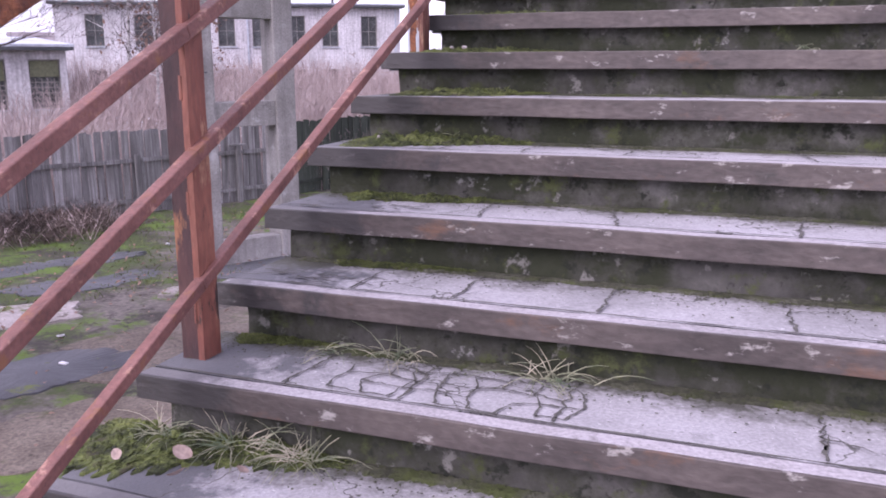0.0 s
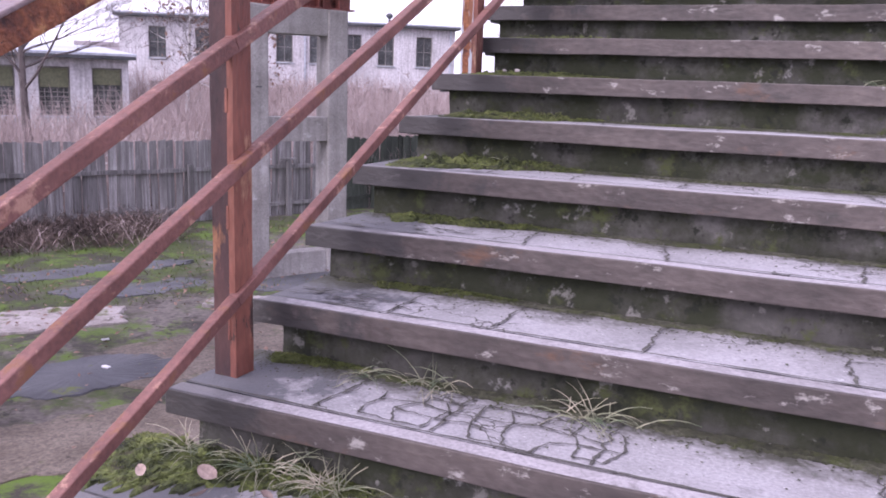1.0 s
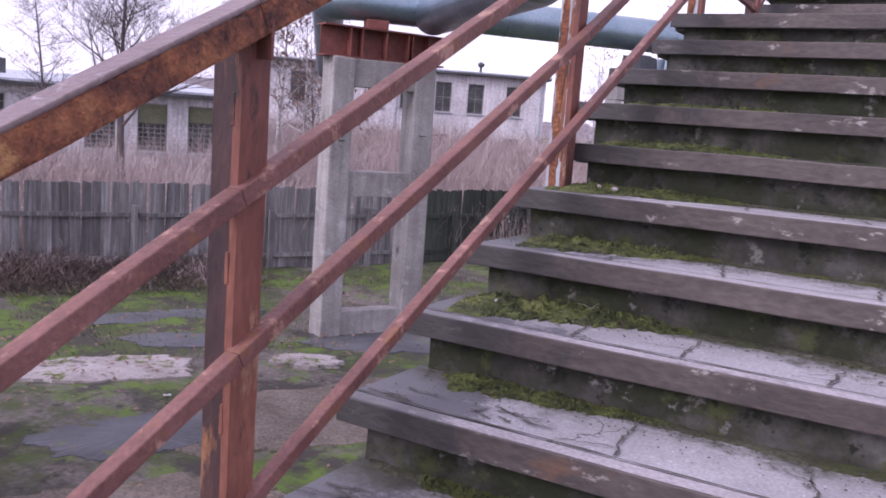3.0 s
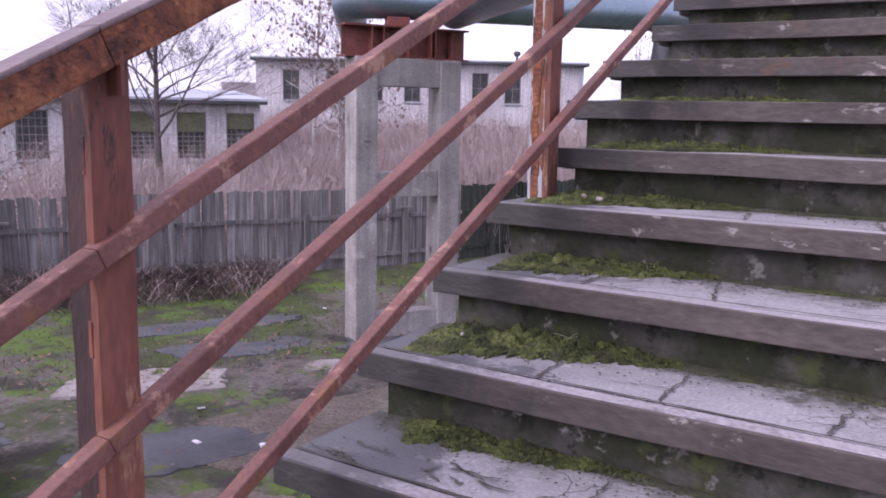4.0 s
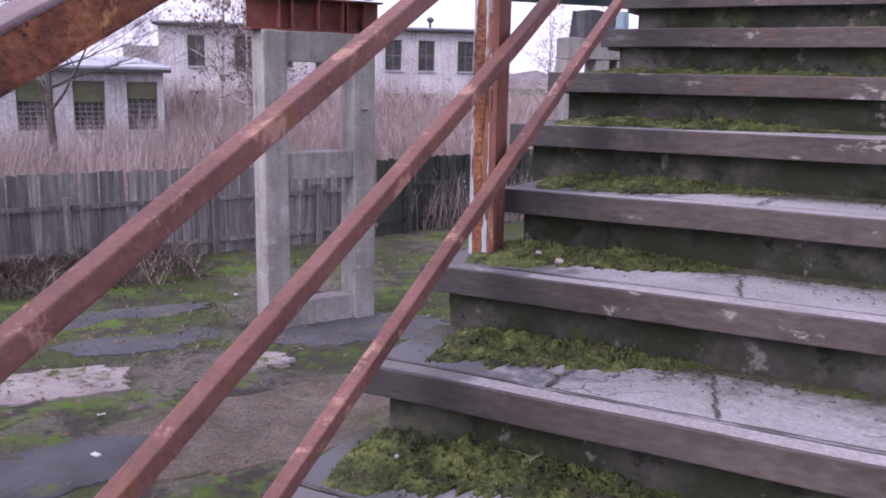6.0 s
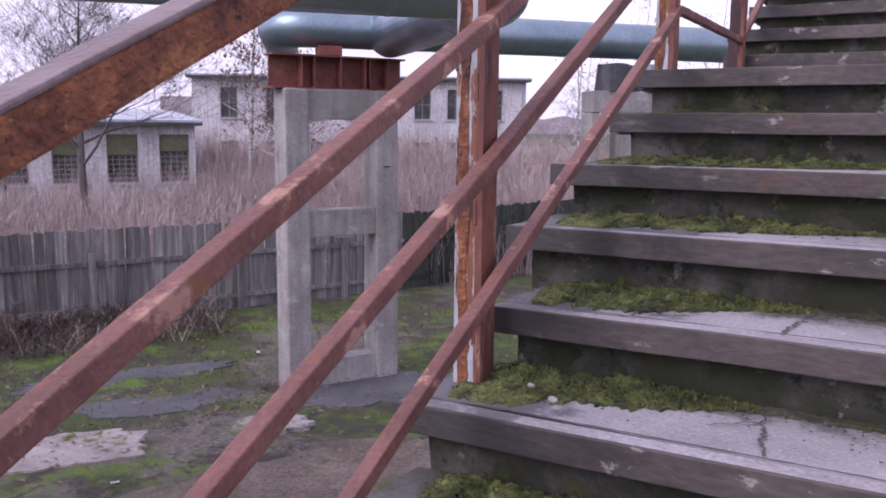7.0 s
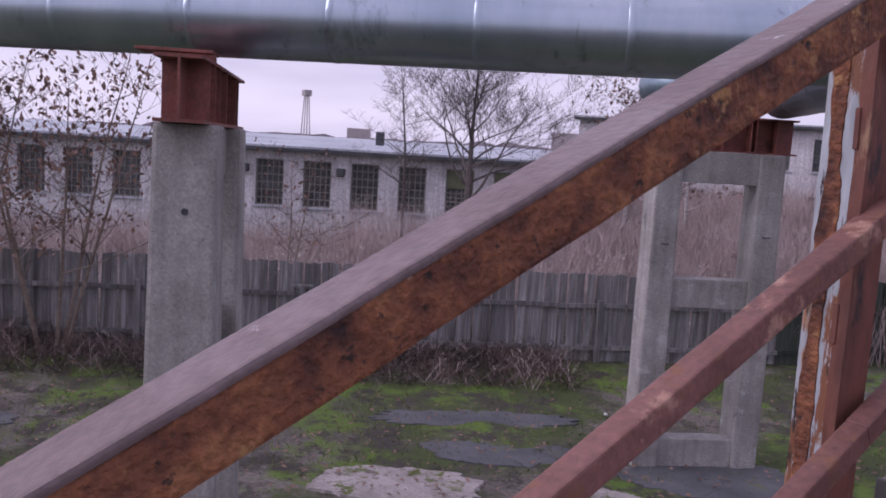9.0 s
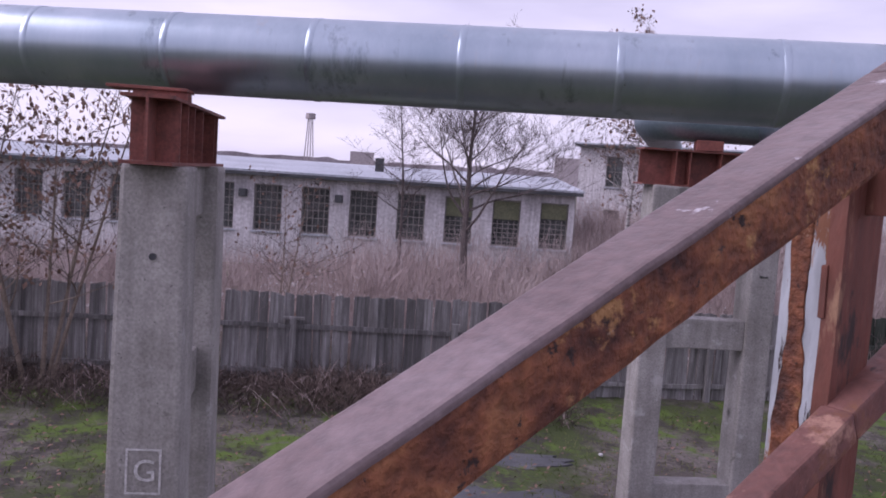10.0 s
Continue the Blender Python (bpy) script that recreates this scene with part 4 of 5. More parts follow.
def branch_paths(rnd, start, direction, length, radius, depth, paths, tips, droop=0.0, spread=0.6, kids=(3, 5)):
    n = max(3, int(length / 0.35)) if depth > 1 else 3
    p, d = Vector(start), Vector(direction).normalized()
    path = [(p.copy(), radius)]
    seg = length / n
    for i in range(n):
        d = (d + Vector((rnd.uniform(-1, 1), rnd.uniform(-1, 1), rnd.uniform(-0.6, 0.9))) * 0.19 + Vector((0, 0, -droop))).normalized()
        p = p + d * seg
        path.append((p.copy(), max(0.003, radius * (1 - 0.8 * (i + 1) / n))))
    paths.append(path)
    tips.append((p.copy(), d.copy()))
    if depth <= 0:
        return
    for _ in range(rnd.randint(*kids)):
        k = rnd.randint(max(1, n // 3), n)
        q, r = path[k]
        a = rnd.uniform(0, 6.283)
        side = Vector((math.cos(a), math.sin(a), rnd.uniform(-0.1, 0.6)))
        nd = (d * (1 - spread) + side * spread).normalized()
        branch_paths(rnd, q, nd, length * rnd.uniform(0.45, 0.7), max(0.004, r * 0.6), depth - 1, paths, tips, droop, spread, kids)


def tree(name, label, place, height, radius, seed, bark, stems=1, limbs=12, leaves=0, crown_from=0.3, depth=3, spread=0.6, reach=0.42, leaf=0.05, lean=0.0, kids=(3, 5), rise=(0.25, 0.9)):
    rnd = random.Random(seed)
    th = group_of(name, label, "tree")
    thick, thin, tips = [], [], []
    for s in range(stems):
        a = rnd.uniform(0, 6.283)
        p = Vector((place[0], place[1], GZ - 0.1)) + (Vector((math.cos(a), math.sin(a), 0)) * 0.22 if stems > 1 else Vector())
        out = Vector((math.cos(a), math.sin(a), 0)) * (0.22 if stems > 1 else 0.02) + Vector((lean, 0, 0))
        d = (Vector((0, 0, 1)) + out).normalized()
        h = height * rnd.uniform(0.8, 1.0) if stems > 1 else height
        n = 12
        path = []
        for i in range(n + 1):
            path.append((p.copy(), max(0.008, radius * (1 - 0.88 * i / n) * (1.25 if i == 0 else 1))))
            d = (d + Vector((rnd.uniform(-1, 1), rnd.uniform(-1, 1), 0.4)) * 0.045).normalized()
            p = p + d * h / n
        thick.append(path)
        for b in range(limbs):
            f = crown_from + (1 - crown_from) * (b + rnd.random()) / limbs
            k = min(n - 1, int(f * n))
            q = path[k][0].lerp(path[k + 1][0], f * n - k)
            a = b * 2.4 + rnd.uniform(-0.5, 0.5)
            nd = Vector((math.cos(a), math.sin(a), rnd.uniform(*rise)))
            sub = []
            branch_paths(rnd, q, nd, height * reach * (1.15 - f) * rnd.uniform(0.8, 1.15) + 0.3, max(0.007, path[k][1] * 0.45), depth, sub, tips, 0.0, spread, kids)
            thick.append(sub[0])
            thin += sub[1:]
    v, f = tubes(thick, 6)
    flat_mesh("trunk", v, f, bark, th)
    v, f = tubes([[path[0], path[len(path) // 2], path[-1]] for path in thin], 3)
    tagged(flat_mesh("twig_tangle", v, f, M_BARK, th), kind="stuff")
    if leaves:
        v, f = [], []
        pool = tips
        for _ in range(leaves):
            p, d = rnd.choice(pool)
            c = p + Vector((rnd.gauss(0, 0.12), rnd.gauss(0, 0.12), rnd.gauss(0, 0.12)))
            m = Euler((rnd.uniform(0, 6), rnd.uniform(0, 6), rnd.uniform(0, 6))).to_matrix()
            s = leaf * rnd.uniform(0.6, 1.4)
            q = len(v)
            for x, y, z in ((-1, 0, 0), (0, 0.62, 0.2), (1.1, 0, 0), (0, -0.62, 0.2)):
                v.append(c + m @ Vector((x * s, y * s, z * s)))
            f += [(q, q + 1, q + 2), (q, q + 2, q + 3)]
        tagged(flat_mesh("leaves", v, f, M_LEAF, th, "sparse withered brown leaves"), kind="stuff")
    return th


tree("tree", "bare broad-crowned tree behind the fence", (-19.9, 16.4), 7.6, 0.15, 3, M_BARK, limbs=24, crown_from=0.36, depth=4, reach=0.5, spread=0.5, kids=(3, 5), rise=(0.3, 1.2))
tree("tree", "thin bare tree beside a larger one", (-24.5, 17.0), 7.4, 0.08, 8, M_BARK, limbs=22, crown_from=0.35, depth=3, reach=0.25)
tree("birch", "slim birch with a few withered leaves", (-20.6, 24.0), 10.0, 0.09, 14, M_BIRCH, limbs=24, leaves=700, crown_from=0.3, depth=3, reach=0.25, leaf=0.07)
tree("birch", "slim birch with a few withered leaves", (-18.5, 23.0), 8.5, 0.07, 21, M_BIRCH, limbs=20, leaves=500, crown_from=0.3, depth=3, reach=0.25, leaf=0.07)
tree("birch", "slim birch with a few withered leaves", (-22.0, 29.5), 9.0, 0.08, 22, M_BIRCH, limbs=20, leaves=300, crown_from=0.25, depth=3, reach=0.25, leaf=0.07)
tree("tree", "thin bare tree before the white block", (-26.0, 33.0), 7.5, 0.08, 23, M_BARK, limbs=20, crown_from=0.25, depth=3, reach=0.3)
tree("sapling", "many-stemmed sapling with curled brown leaves by the fence", (-16.5, 4.0), 6.4, 0.05, 31, M_YOUNGBARK, stems=5, limbs=9, leaves=1300, crown_from=0.25, depth=2, reach=0.28, leaf=0.055)
tree("sapling", "many-stemmed sapling with curled brown leaves by the fence", (-17.6, 2.4), 6.8, 0.05, 37, M_YOUNGBARK, stems=5, limbs=9, leaves=1300, crown_from=0.25, depth=2, reach=0.28, leaf=0.055)
tree("sapling", "thin bare sapling with sprawling twigs", (-17.4, 8.9), 4.6, 0.035, 39, M_YOUNGBARK, stems=2, limbs=9, leaves=120, crown_from=0.25, depth=2, reach=0.3)
for i, (x, y, h) in enumerate(((-9.0, 36.0, 10.0), (-7.2, 39.0, 11.0), (-6.0, 34.0, 8.5), (-11.5, 41.0, 10.0), (-3.5, 40.0, 10.5), (-4.6, 30.0, 8.0), (-13.2, 38.0, 8.0), (-15.2, 45.0, 9.0), (-11.6, 34.5, 7.0), (-17.5, 53.0, 10.0))):
    tree("birch", "slim bare birch beyond the yard", (x, y), h, 0.08, 50 + i, M_BIRCH, limbs=12, leaves=60, crown_from=0.25, depth=2, reach=0.24)

# ---- dry thickets beyond the fence ----


def stems(name, label, count, region, heights, material, seed, width=0.012, lean=0.25, fork=2, category="weeds"):
    """Thin bent stems with side twigs, scattered over a region function."""
    rnd = random.Random(seed)
    v, f = [], []
    for _ in range(count):
        x, y, z0, hs = region(rnd)
        h = rnd.uniform(*heights) * hs
        a = rnd.uniform(0, 6.283)
        lx, ly = rnd.gauss(0, lean), rnd.gauss(0, lean)

        def ribbon(p, d, w):
            q = len(v)
            sx, sy = math.cos(a) * w, math.sin(a) * w
            mid = p + d * 0.55 + Vector((0, 0, 0.08 * d.length))
            end = p + d
            v.extend(((p.x - sx, p.y - sy, p.z), (p.x + sx, p.y + sy, p.z), (mid.x - sx * 0.7, mid.y - sy * 0.7, mid.z), (mid.x + sx * 0.7, mid.y + sy * 0.7, mid.z), tuple(end)))
            f.extend(((q, q + 1, q + 3, q + 2), (q + 2, q + 3, q + 4)))

        base = Vector((x, y, z0))
        d = Vector((lx, ly, 1)) * h
        ribbon(base, d, width)
        for _ in range(fork):
            t = rnd.uniform(0.3, 0.9)
            ribbon(base + d * t, Vector((rnd.gauss(0, 0.5), rnd.gauss(0, 0.5), rnd.uniform(0.3, 0.9))) * h * 0.28, width * 0.7)
    ob = flat_mesh(name, v, f, material)
    return tagged(ob, label, category, kind="stuff")


def back_region(near, far, s0, s1, hmin=0.6):
    """Along the grey fence: s in metres along it, between two distances behind it."""
    a, b = FENCE[0], FENCE[2]
    d = (b - a).normalized()
    nrm = Vector((-d.y, d.x))

    def f(rnd):
        s, q = rnd.uniform(s0, s1), near + (far - near) * rnd.random() ** 1.3
        p = a + d * s + nrm * q
        hs = hmin + 0.6 * (0.5 + 0.5 * noise.noise(Vector((p.x * 0.35, p.y * 0.35, 2.0))))
        return p.x, p.y, GZ, hs
    return f


stems("dry_thicket", "brown thicket of dry weeds and shrubs", 13000, back_region(0.4, 9, 2, 34), (0.9, 1.9), M_WEED, 61, width=0.008)
stems("dry_thicket", "tall brown reeds and bare shrubs", 11000, back_region(2, 16, 17, 46), (1.6, 3.0), M_WEED, 62, width=0.009)
stems("dry_thicket", "low brown weeds before the workshop", 12000, back_region(6, 15, -6, 30, 0.75), (1.1, 1.55), M_WEED, 65, width=0.01)


def block_region(rnd):
    x, y = rnd.uniform(-34, -12), rnd.uniform(30, 46)
    return x, y, GZ, 0.75 + 0.4 * (0.5 + 0.5 * noise.noise(Vector((x * 0.3, y * 0.3, 4.0))))


stems("dry_thicket", "tall bare shrubs before the white block", 11000, block_region, (2.2, 3.8), M_WEED, 66, width=0.013)


def east_region(rnd):
    a, b = (FENCE[3], FENCE[4]) if rnd.random() < 0.4 else (FENCE[4], FENCE[5])
    d = b - a
    p = a + d * rnd.random() + Vector((-d.y, d.x)).normalized() * (0.5 + 11 * rnd.random())
    return p.x, p.y, GZ, 0.6 + 0.5 * (0.5 + 0.5 * noise.noise(Vector((p.x * 0.4, p.y * 0.4, 7.0))))


stems("dry_thicket", "tall brown reeds and bare shrubs", 8000, east_region, (1.6, 3.4), M_WEED, 63, width=0.009)


def front_region(w):
    def f(rnd):
        s = rnd.uniform(0, 1) ** 0.9
        a, b = (FENCE[0], FENCE[1]) if rnd.random() < 0.45 else (FENCE[1], FENCE[2])
        d = b - a
        nrm = Vector((d.y, -d.x)).normalized()
        q = 0.2 + w * rnd.random() ** 2
        p = a + d * s + nrm * q
        return p.x, p.y, GZ, 0.45 + 0.8 * max(0, noise.noise(Vector((p.x * 0.5, p.y * 0.5, 1)))) + 0.3 * rnd.random()
    return f


stems("bramble", "dark tangle of dead brambles along the fence foot", 8000, front_region(2.1), (0.2, 0.75), M_BRAMBLE, 64, width=0.008, lean=1.3, fork=4, category="brambles")
stems("dead_plants", "pale dead plants among the brambles", 900, front_region(2.2), (0.25, 0.8), M_WEED, 67, width=0.008, lean=0.9, fork=4, category="weeds")
# pale seed heads above the weeds
rnd = random.Random(70)
v, f = [], []
reg = back_region(0.6, 7, 6, 30)
for _ in range(3600):
    x, y, z, hs = reg(rnd)
    if noise.noise(Vector((x * 0.3, y * 0.3, 9))) < -0.05:
        continue
    c = Vector((x, y, GZ + rnd.uniform(0.7, 1.75) * hs))
    r = rnd.uniform(0.012, 0.032)
    q = len(v)
    for dx, dy, dz in ((1, 0, 0), (-1, 0, 0), (0, 1, 0), (0, -1, 0), (0, 0, 1), (0, 0, -1)):
        v.append(c + Vector((dx, dy, dz)) * r)
    for i in (0, 1):
        for j in (2, 3):
            for k in (4, 5):
                f.append((q + i, q + j, q + k))
tagged(flat_mesh("seed_heads", v, f, M_SEED), "white fluffy seed heads on dry weeds", "weeds", kind="stuff")

# ---- distance ----
v, f = [], []
N = 260
for k in range(N + 1):
    a = radians(-80 + 200 * k / N)
    r = 420.0
    h = 5 + 3 * noise.noise(Vector((k * 0.05, 0, 0))) + 3.5 * abs(noise.noise(Vector((k * 0.4, 3, 0)))) + 2 * noise.noise(Vector((k * 1.7, 5, 0)))
    x, y = -math.sin(a) * r, math.cos(a) * r
    v += [(x, y, GZ - 2), (x, y, h)]
    if k:
        q = 2 * k - 2
        f.append((q, q + 2, q + 3, q + 1))
tagged(flat_mesh("backdrop", v, f, M_FAR), "wooded skyline far behind the works, haze mixed into its colour", "backdrop", kind="structure")


def far_block(name, label, yaw, r, w, h, z0=GZ):
    a = radians(yaw)
    bm = bmesh.new()
    add_box(bm, Matrix.Translation((-math.sin(a) * r, math.cos(a) * r, z0 + (h - z0) / 2)) @ Matrix.Rotation(a, 4, "Z"), w, 6, h - z0)
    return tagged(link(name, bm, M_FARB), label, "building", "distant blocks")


far_block("distant_house", "block on the skyline, paled by haze in its colour", 60.0, 330, 9, 8)
far_block("distant_house", "block on the skyline, paled by haze in its colour", 45.0, 300, 22, 10)
far_block("distant_house", "block on the skyline, paled by haze in its colour", 41.5, 320, 16, 12)
mast = group_of("water_tower", "distant slender tower with a platform", "tower")
c = Vector((-math.sin(radians(63.5)) * 300, math.cos(radians(63.5)) * 300, 0))
for i in range(4):
    bm = bmesh.new()
    a = math.pi / 4 + i * math.pi / 2
    beam_between(bm, c + Vector((math.cos(a) * 2, math.sin(a) * 2, -3)), c + Vector((math.cos(a) * 0.8, math.sin(a) * 0.8, 17.5)), 0.3, 0.3)
    part("leg", bm, M_FARB, mast)
part("platform", box(c.x - 1.3, c.x + 1.3, c.y - 1.3, c.y + 1.3, 17.5, 19.5, 0.2), M_FARB, mast)

# ---- yard patches and scraps ----
patch("asphalt_patch", -9.75, 9.0, 1.75, 0.42, 59, M_ASPH, "sunken dark asphalt patch in the moss", "asphalt", 0.018, 1)
patch("asphalt_patch", -8.3, 8.45, 1.15, 0.48, 53, M_ASPH, "sunken dark asphalt patch in the moss", "asphalt", 0.018, 2)
patch("asphalt_patch", -5.9, 5.15, 1.1, 0.55, 55, M_ASPH, "sunken dark asphalt patch in the moss", "asphalt", 0.018, 3)
patch("dirt_patch", -4.5, 3.9, 1.3, 0.8, 55, M_DIRT, "bare tan dirt with sparse moss", "dirt", 0.014, 9)
patch("dirt_patch", -4.6, 7.4, 2.4, 1.0, 62, M_DIRT, "bare tan dirt with sparse moss", "dirt", 0.012, 12)
patch("asphalt_patch", -13.0, 2.2, 0.6, 0.4, 50, M_ASPH, "sunken dark asphalt patch in the moss", "asphalt", 0.018, 10)
patch("asphalt_patch", -8.2, 3.6, 1.1, 0.7, 40, M_ASPH, "sunken dark asphalt patch in the moss", "asphalt", 0.018, 11)
patch("concrete_slab", -8.0, 6.45, 1.15, 0.55, 50, M_SLAB, "pale broken concrete slab lying in the yard", "slab", 0.035, 4)
patch("rubble_slab", -6.3, 8.55, 0.5, 0.32, 45, M_SLAB, "pale broken lump of concrete at the frame's foot", "slab", 0.06, 5)
patch("footing_pad", -6.0, 10.6, 1.5, 0.8, 47, M_ASPH, "dark concrete pad under the pipe support", "pad", 0.02, 6)
for i, (x, y) in enumerate(((-5.8, 5.42), (-5.13, 5.78), (-8.9, 11.2), (-6.6, 6.2))):
    bm = bmesh.new()
    add_box(bm, Matrix.Translation((x, y, GZ + 0.035)) @ Euler((0.2, 0.1, i * 1.3)).to_matrix().to_4x4(), 0.1, 0.055, 0.03, 0.008)
    tagged(link("white_scrap", roughen(bm, 0.02, 9, 1, i), M_CHALK), "small white scrap of rubbish on the ground", "litter", "scraps in the yard")


def yard(rnd):
    s, q = rnd.uniform(4, 28), 0.3 + 6.5 * rnd.random()
    a, b = FENCE[0], FENCE[2]
    d = (b - a).normalized()
    p = a + d * s + Vector((d.y, -d.x)) * q
    return p.x, p.y, GZ, 0.4 + 0.8 * max(0, noise.noise(Vector((p.x * 0.6, p.y * 0.6, 5))))


M_YGRASS = mat("yard_grass", [(0.35, (0.05, 0.075, 0.018)), (0.5, (0.09, 0.12, 0.03)), (0.66, (0.2, 0.19, 0.09))], 1.2, 12, 0.9, 0)
stems("yard_grass", "short green and withered grass in the yard", 14000, yard, (0.05, 0.16), M_YGRASS, 71, width=0.007, lean=0.7, fork=1, category="grass")
rnd = random.Random(72)
v, f = [], []
for _ in range(2600):
    x, y, z, hs = yard(rnd)
    x, y = x + rnd.uniform(0, 5), y + rnd.uniform(-3, 3)
    m = Euler((rnd.uniform(-0.5, 0.5), rnd.uniform(-0.5, 0.5), rnd.uniform(0, 6))).to_matrix()
    s = rnd.uniform(0.02, 0.05)
    q = len(v)
    v += [Vector((x, y, GZ + 0.06)) + m @ Vector((px * s, py * s, pz * s)) for px, py, pz in ((-1, 0, 0), (0, 0.6, 0.3), (1.1, 0, 0.1), (0, -0.6, 0.3))]
    f += [(q, q + 1, q + 2), (q, q + 2, q + 3)]
tagged(flat_mesh("fallen_leaves", v, f, M_LEAF), "withered leaves scattered over the yard", "leaves", kind="stuff")

# ---- moss and grass on the treads ----


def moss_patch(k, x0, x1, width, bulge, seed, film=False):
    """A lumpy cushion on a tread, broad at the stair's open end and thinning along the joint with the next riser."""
    rnd = random.Random(seed)
    y1, z = RUN * k + 0.05, RISE * (k - 1)
    n, m = (420, 5) if film else (110, 34)
    bm = bmesh.new()
    rows = []
    for i in range(n + 1):
        s = i / n
        x = x0 + (x1 - x0) * s
        rag = 0.5 * noise.noise(Vector((x * 5, k * 3.1, 0))) + 0.35 * noise.noise(Vector((x * 17, k, 2)))
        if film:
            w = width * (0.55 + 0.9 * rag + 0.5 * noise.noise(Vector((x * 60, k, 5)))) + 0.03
        else:
            w = width * min(1, s * 9 + 0.35) * (0.1 + 0.9 * (1 - s) ** 0.9) * (1 + 0.7 * rag + 0.3 * noise.noise(Vector((x * 55, k, 6))))
        w = max(0.03, min(RUN - 0.035, w))
        row = []
        for j in range(m + 1):
            q = j / m
            y = y1 - w * (1 - q)
            lump = 0.6 + 0.9 * noise.noise(Vector((x * 17, y * 17, k))) + 0.9 * noise.noise(Vector((x * 42, y * 42, k))) + 0.5 * noise.noise(Vector((x * 95, y * 95, k)))
            edge = min(1, q * 1.7) * min(1, s * 8 + 0.1) * min(1, (1 - s) * 3 + 0.15)
            h = max(0.0, bulge * 0.62 * edge * lump)
            row.append(bm.verts.new((x + rnd.uniform(-0.004, 0.004), y + rnd.uniform(-0.006, 0.006), z - 0.008 if j == 0 else z + 0.003 + h)))
        rows.append(row)
    for i in range(n):
        for j in range(m):
            bm.faces.new((rows[i][j], rows[i + 1][j], rows[i + 1][j + 1], rows[i][j + 1]))
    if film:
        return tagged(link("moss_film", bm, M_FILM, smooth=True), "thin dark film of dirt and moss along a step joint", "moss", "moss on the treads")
    pts = [v.co.copy() for r in rows for v in r[2:]]
    th = tagged(link("moss_cushion", bm, M_MOSS, smooth=True), "green and brown moss cushion on a concrete tread", "moss", "moss on the treads")
    v, f = [], []
    for _ in range(3200):
        p = rnd.choice(pts) + Vector((rnd.uniform(-0.008, 0.008), rnd.uniform(-0.008, 0.008), 0))
        a = rnd.uniform(0, 6.283)
        ln = rnd.uniform(0.003, 0.009)
        d = Vector((rnd.gauss(0, 0.9), rnd.gauss(0, 0.9), 0.8)).normalized() * ln
        sx = Vector((math.cos(a), math.sin(a), 0)) * 0.0022
        q = len(v)
        v += [p - sx - Vector((0, 0, 0.003)), p + sx - Vector((0, 0, 0.003)), p + d]
        f.append((q, q + 1, q + 2))
    tagged(flat_mesh("moss_nap", v, f, M_MOSSBLADE, th), kind="stuff")
    return th


for k, x0, x1, w, b in ((0, -0.1, 0.62, 0.3, 0.022), (1, 0.1, 0.4, 0.07, 0.01), (2, 0.25, 0.7, 0.07, 0.01), (3, 0.14, 0.75, 0.14, 0.016), (4, 0.04, 0.7, 0.36, 0.036), (5, 0.09, 0.68, 0.3, 0.028),
                        (6, 0.03, 0.68, 0.36, 0.028), (7, 0.08, 0.75, 0.36, 0.032), (8, 0.02, 0.85, 0.33, 0.03), (9, 0.0, 1.0, 0.3, 0.03), (10, 0.06, 0.65, 0.15, 0.018)):
    moss_patch(k, x0, x1, w, b, 80 + k)
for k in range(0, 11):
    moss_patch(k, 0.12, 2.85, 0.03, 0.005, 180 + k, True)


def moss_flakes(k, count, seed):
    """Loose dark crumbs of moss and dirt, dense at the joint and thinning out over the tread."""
    rnd = random.Random(seed)
    y1, z = RUN * k + 0.05, RISE * (k - 1) + 0.0035
    v, f = [], []
    for _ in range(count):
        d = rnd.expovariate(1 / 0.05)
        x = rnd.uniform(0.06, 2.85)
        d *= 0.5 + 1.3 * max(0.0, 0.5 + noise.noise(Vector((x * 2.2, k * 1.7, 3))))
        if d > RUN - 0.06:
            continue
        r = rnd.uniform(0.0012, 0.0045)
        c, q, a0 = Vector((x, y1 - d, z)), len(v), rnd.uniform(0, 6)
        v += [c + Vector((math.cos(a0 + a * 1.2566) * r * rnd.uniform(0.6, 1.4), math.sin(a0 + a * 1.2566) * r * rnd.uniform(0.6, 1.4), 0)) for a in range(5)]
        v.append(c + Vector((0, 0, r * 0.5)))
        f += [(q + a, q + (a + 1) % 5, q + 5) for a in range(5)]
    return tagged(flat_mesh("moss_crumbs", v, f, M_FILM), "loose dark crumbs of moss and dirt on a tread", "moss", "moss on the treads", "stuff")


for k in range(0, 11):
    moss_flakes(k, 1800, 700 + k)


def grass_tuft(x, y, z, count, length, seed, flop):
    rnd = random.Random(seed)
    paths = []
    for _ in range(count):
        a = rnd.uniform(0, 6.283)
        ln = length * rnd.uniform(0.3, 0.9)
        p = Vector((x + rnd.gauss(0, 0.035), y + rnd.gauss(0, 0.012), z - 0.01))
        d = Vector((math.cos(a) * flop + 0.15, math.sin(a) * flop - 0.35, rnd.uniform(0.5, 1.1))).normalized()
        path = []
        for i in range(6):
            path.append((p.copy(), 0.0021 * (1 - i / 6.5)))
            p = p + d * ln / 5
            d = (d + Vector((rnd.uniform(-0.12, 0.12), rnd.uniform(-0.1, 0.08), -0.24))).normalized()
            if p.z < z + 0.004:
                p.z = z + 0.004
        paths.append(path)
    v, f = tubes(paths, 3)
    return tagged(flat_mesh("grass_tuft", v, f, M_GRASS), "half-withered grass tuft growing from a step joint", "grass", "grass tufts")


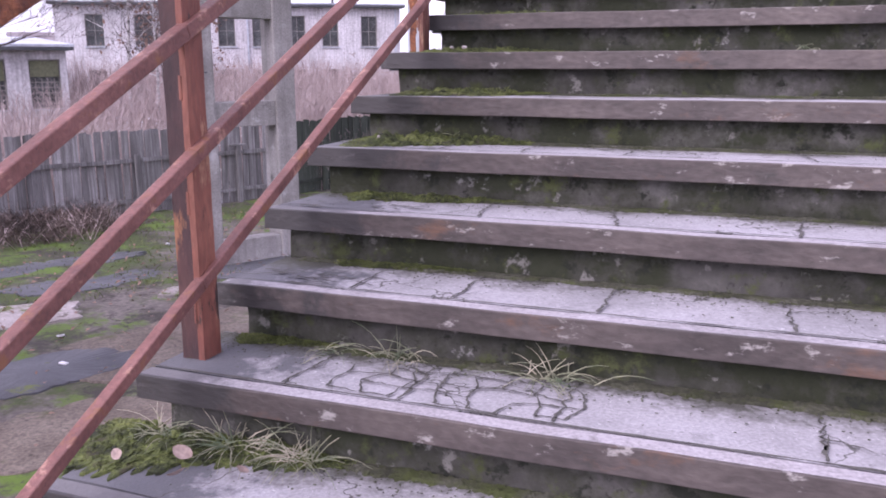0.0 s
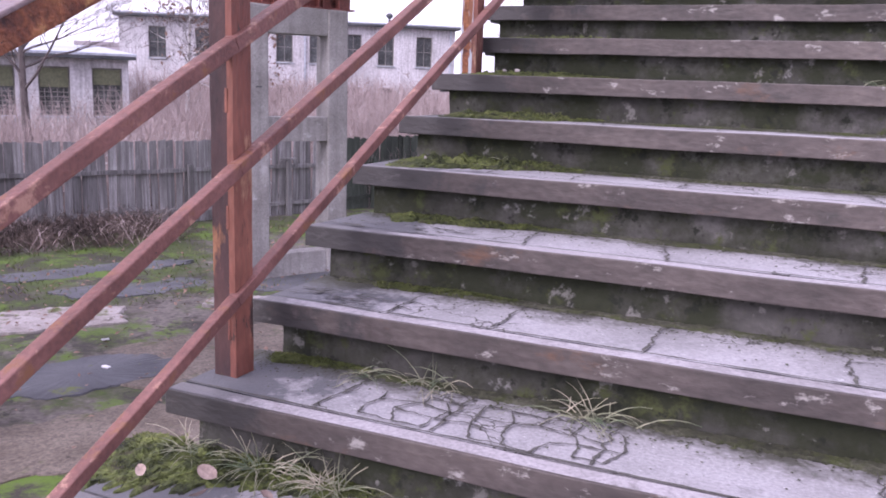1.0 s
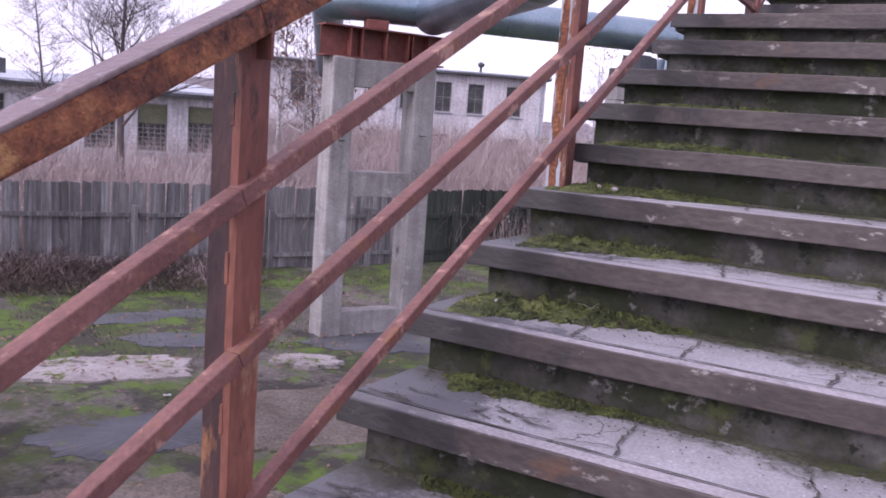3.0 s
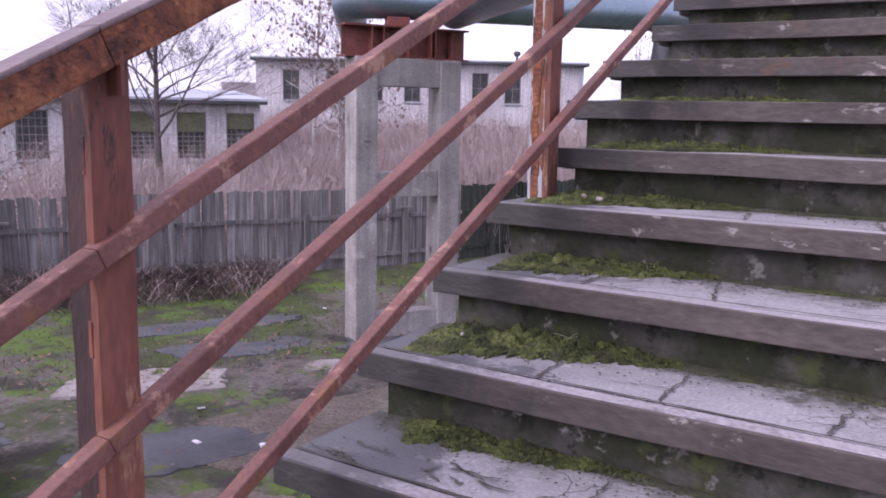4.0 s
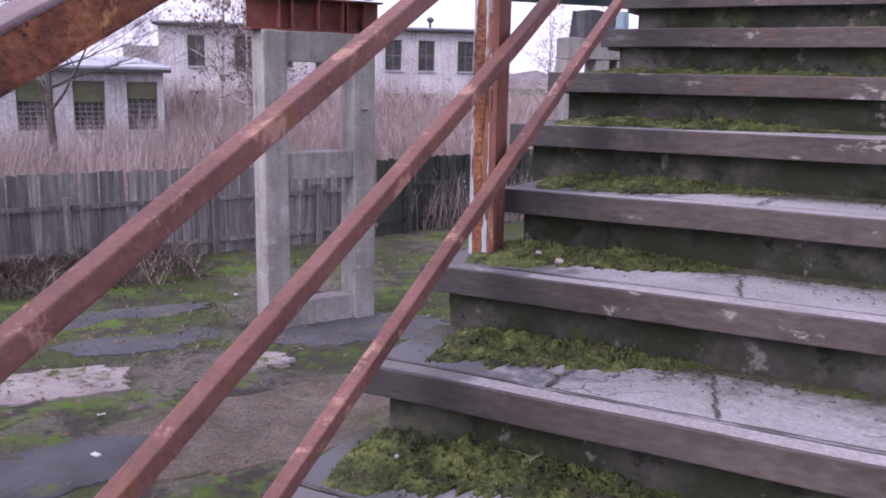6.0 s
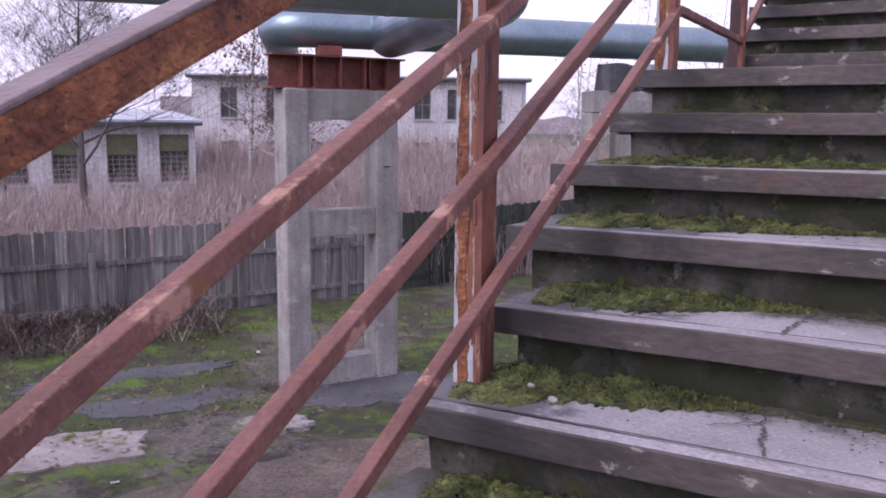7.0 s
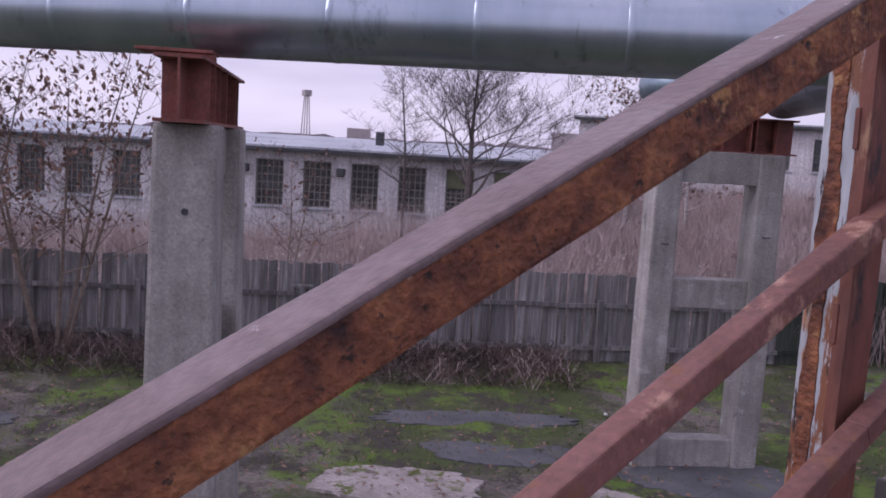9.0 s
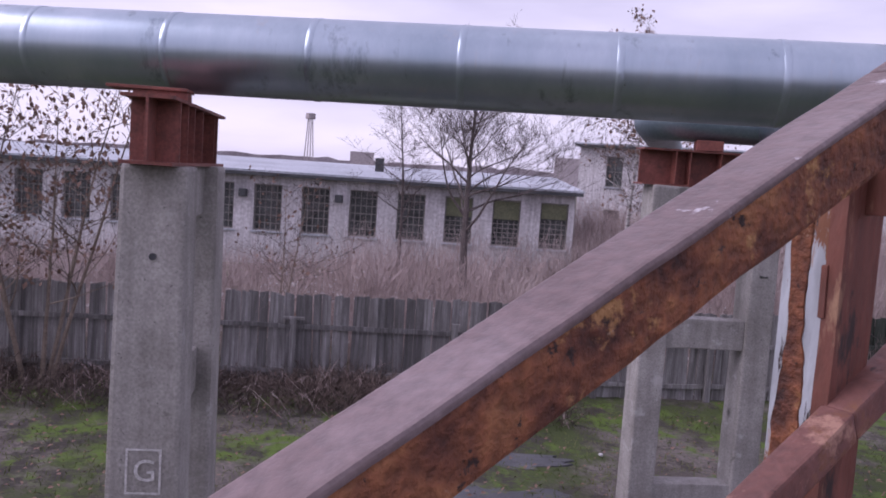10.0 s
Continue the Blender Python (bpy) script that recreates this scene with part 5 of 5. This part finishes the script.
for i, (k, x, n, ln, fl) in enumerate(((1, 0.4, 14, 0.2, 0.9), (1, 0.62, 26, 0.2, 0.7), (1, 1.02, 36, 0.21, 0.9), (0, 0.3, 70, 0.2, 0.8), (0, 0.1, 50, 0.16, 0.9), (0, 0.48, 60, 0.19, 0.8), (4, 0.42, 5, 0.16, 0.8), (6, 1.6, 8, 0.1, 0.7))):
    grass_tuft(x, RUN * k + 0.01, RISE * (k - 1), n, ln, 300 + i, fl)

for i, (k, x, dy, r) in enumerate(((6, 0.3, -0.2, 0.012), (6, 0.22, -0.13, 0.009), (4, 0.16, -0.1, 0.008))):
    bm = bmesh.new()
    bmesh.ops.create_icosphere(bm, subdivisions=2, radius=r, matrix=Matrix.Translation((x, RUN * k + dy, RISE * (k - 1) + 0.024)) @ Euler((0.3, 0.2, i)).to_matrix().to_4x4() @ Matrix.Diagonal((1, 0.75, 0.6, 1)))
    roughen(bm, r * 0.25, 1 / r, 0, i)
    tagged(link("pebble", bm, M_PALESTONE, smooth=True), "small pale pebble lying in moss", "stone", "pebbles in the moss")
for i, (x, dy, r) in enumerate(((0.24, -0.11, 0.028), (0.42, -0.14, 0.024), (0.29, -0.2, 0.022), (0.1, -0.17, 0.02))):
    # a curled leaf: a bent oval blade with a midrib fold
    bm = bmesh.new()
    m = Matrix.Translation((x, RUN * 0 + dy, -RISE + 0.03)) @ Euler((0.5, 0.3, 1.9 * i)).to_matrix().to_4x4()
    rows = []
    for a in range(9):
        u = a / 8 * 2 - 1
        w = 0.62 * (1 - u * u) ** 0.7 + 0.02
        rows.append([bm.verts.new(m @ Vector((u * r, q * w * r, (0.35 * u * u + 0.45 * abs(q) * w) * r))) for q in (-1, -0.5, 0, 0.5, 1)])
    for a in range(8):
        for q in range(4):
            bm.faces.new((rows[a][q], rows[a + 1][q], rows[a + 1][q + 1], rows[a][q + 1]))
    tagged(link("fallen_leaf", bm, M_PALELEAF, smooth=True), "curled pale brown leaf on mossy concrete", "leaf", "leaves on the step")
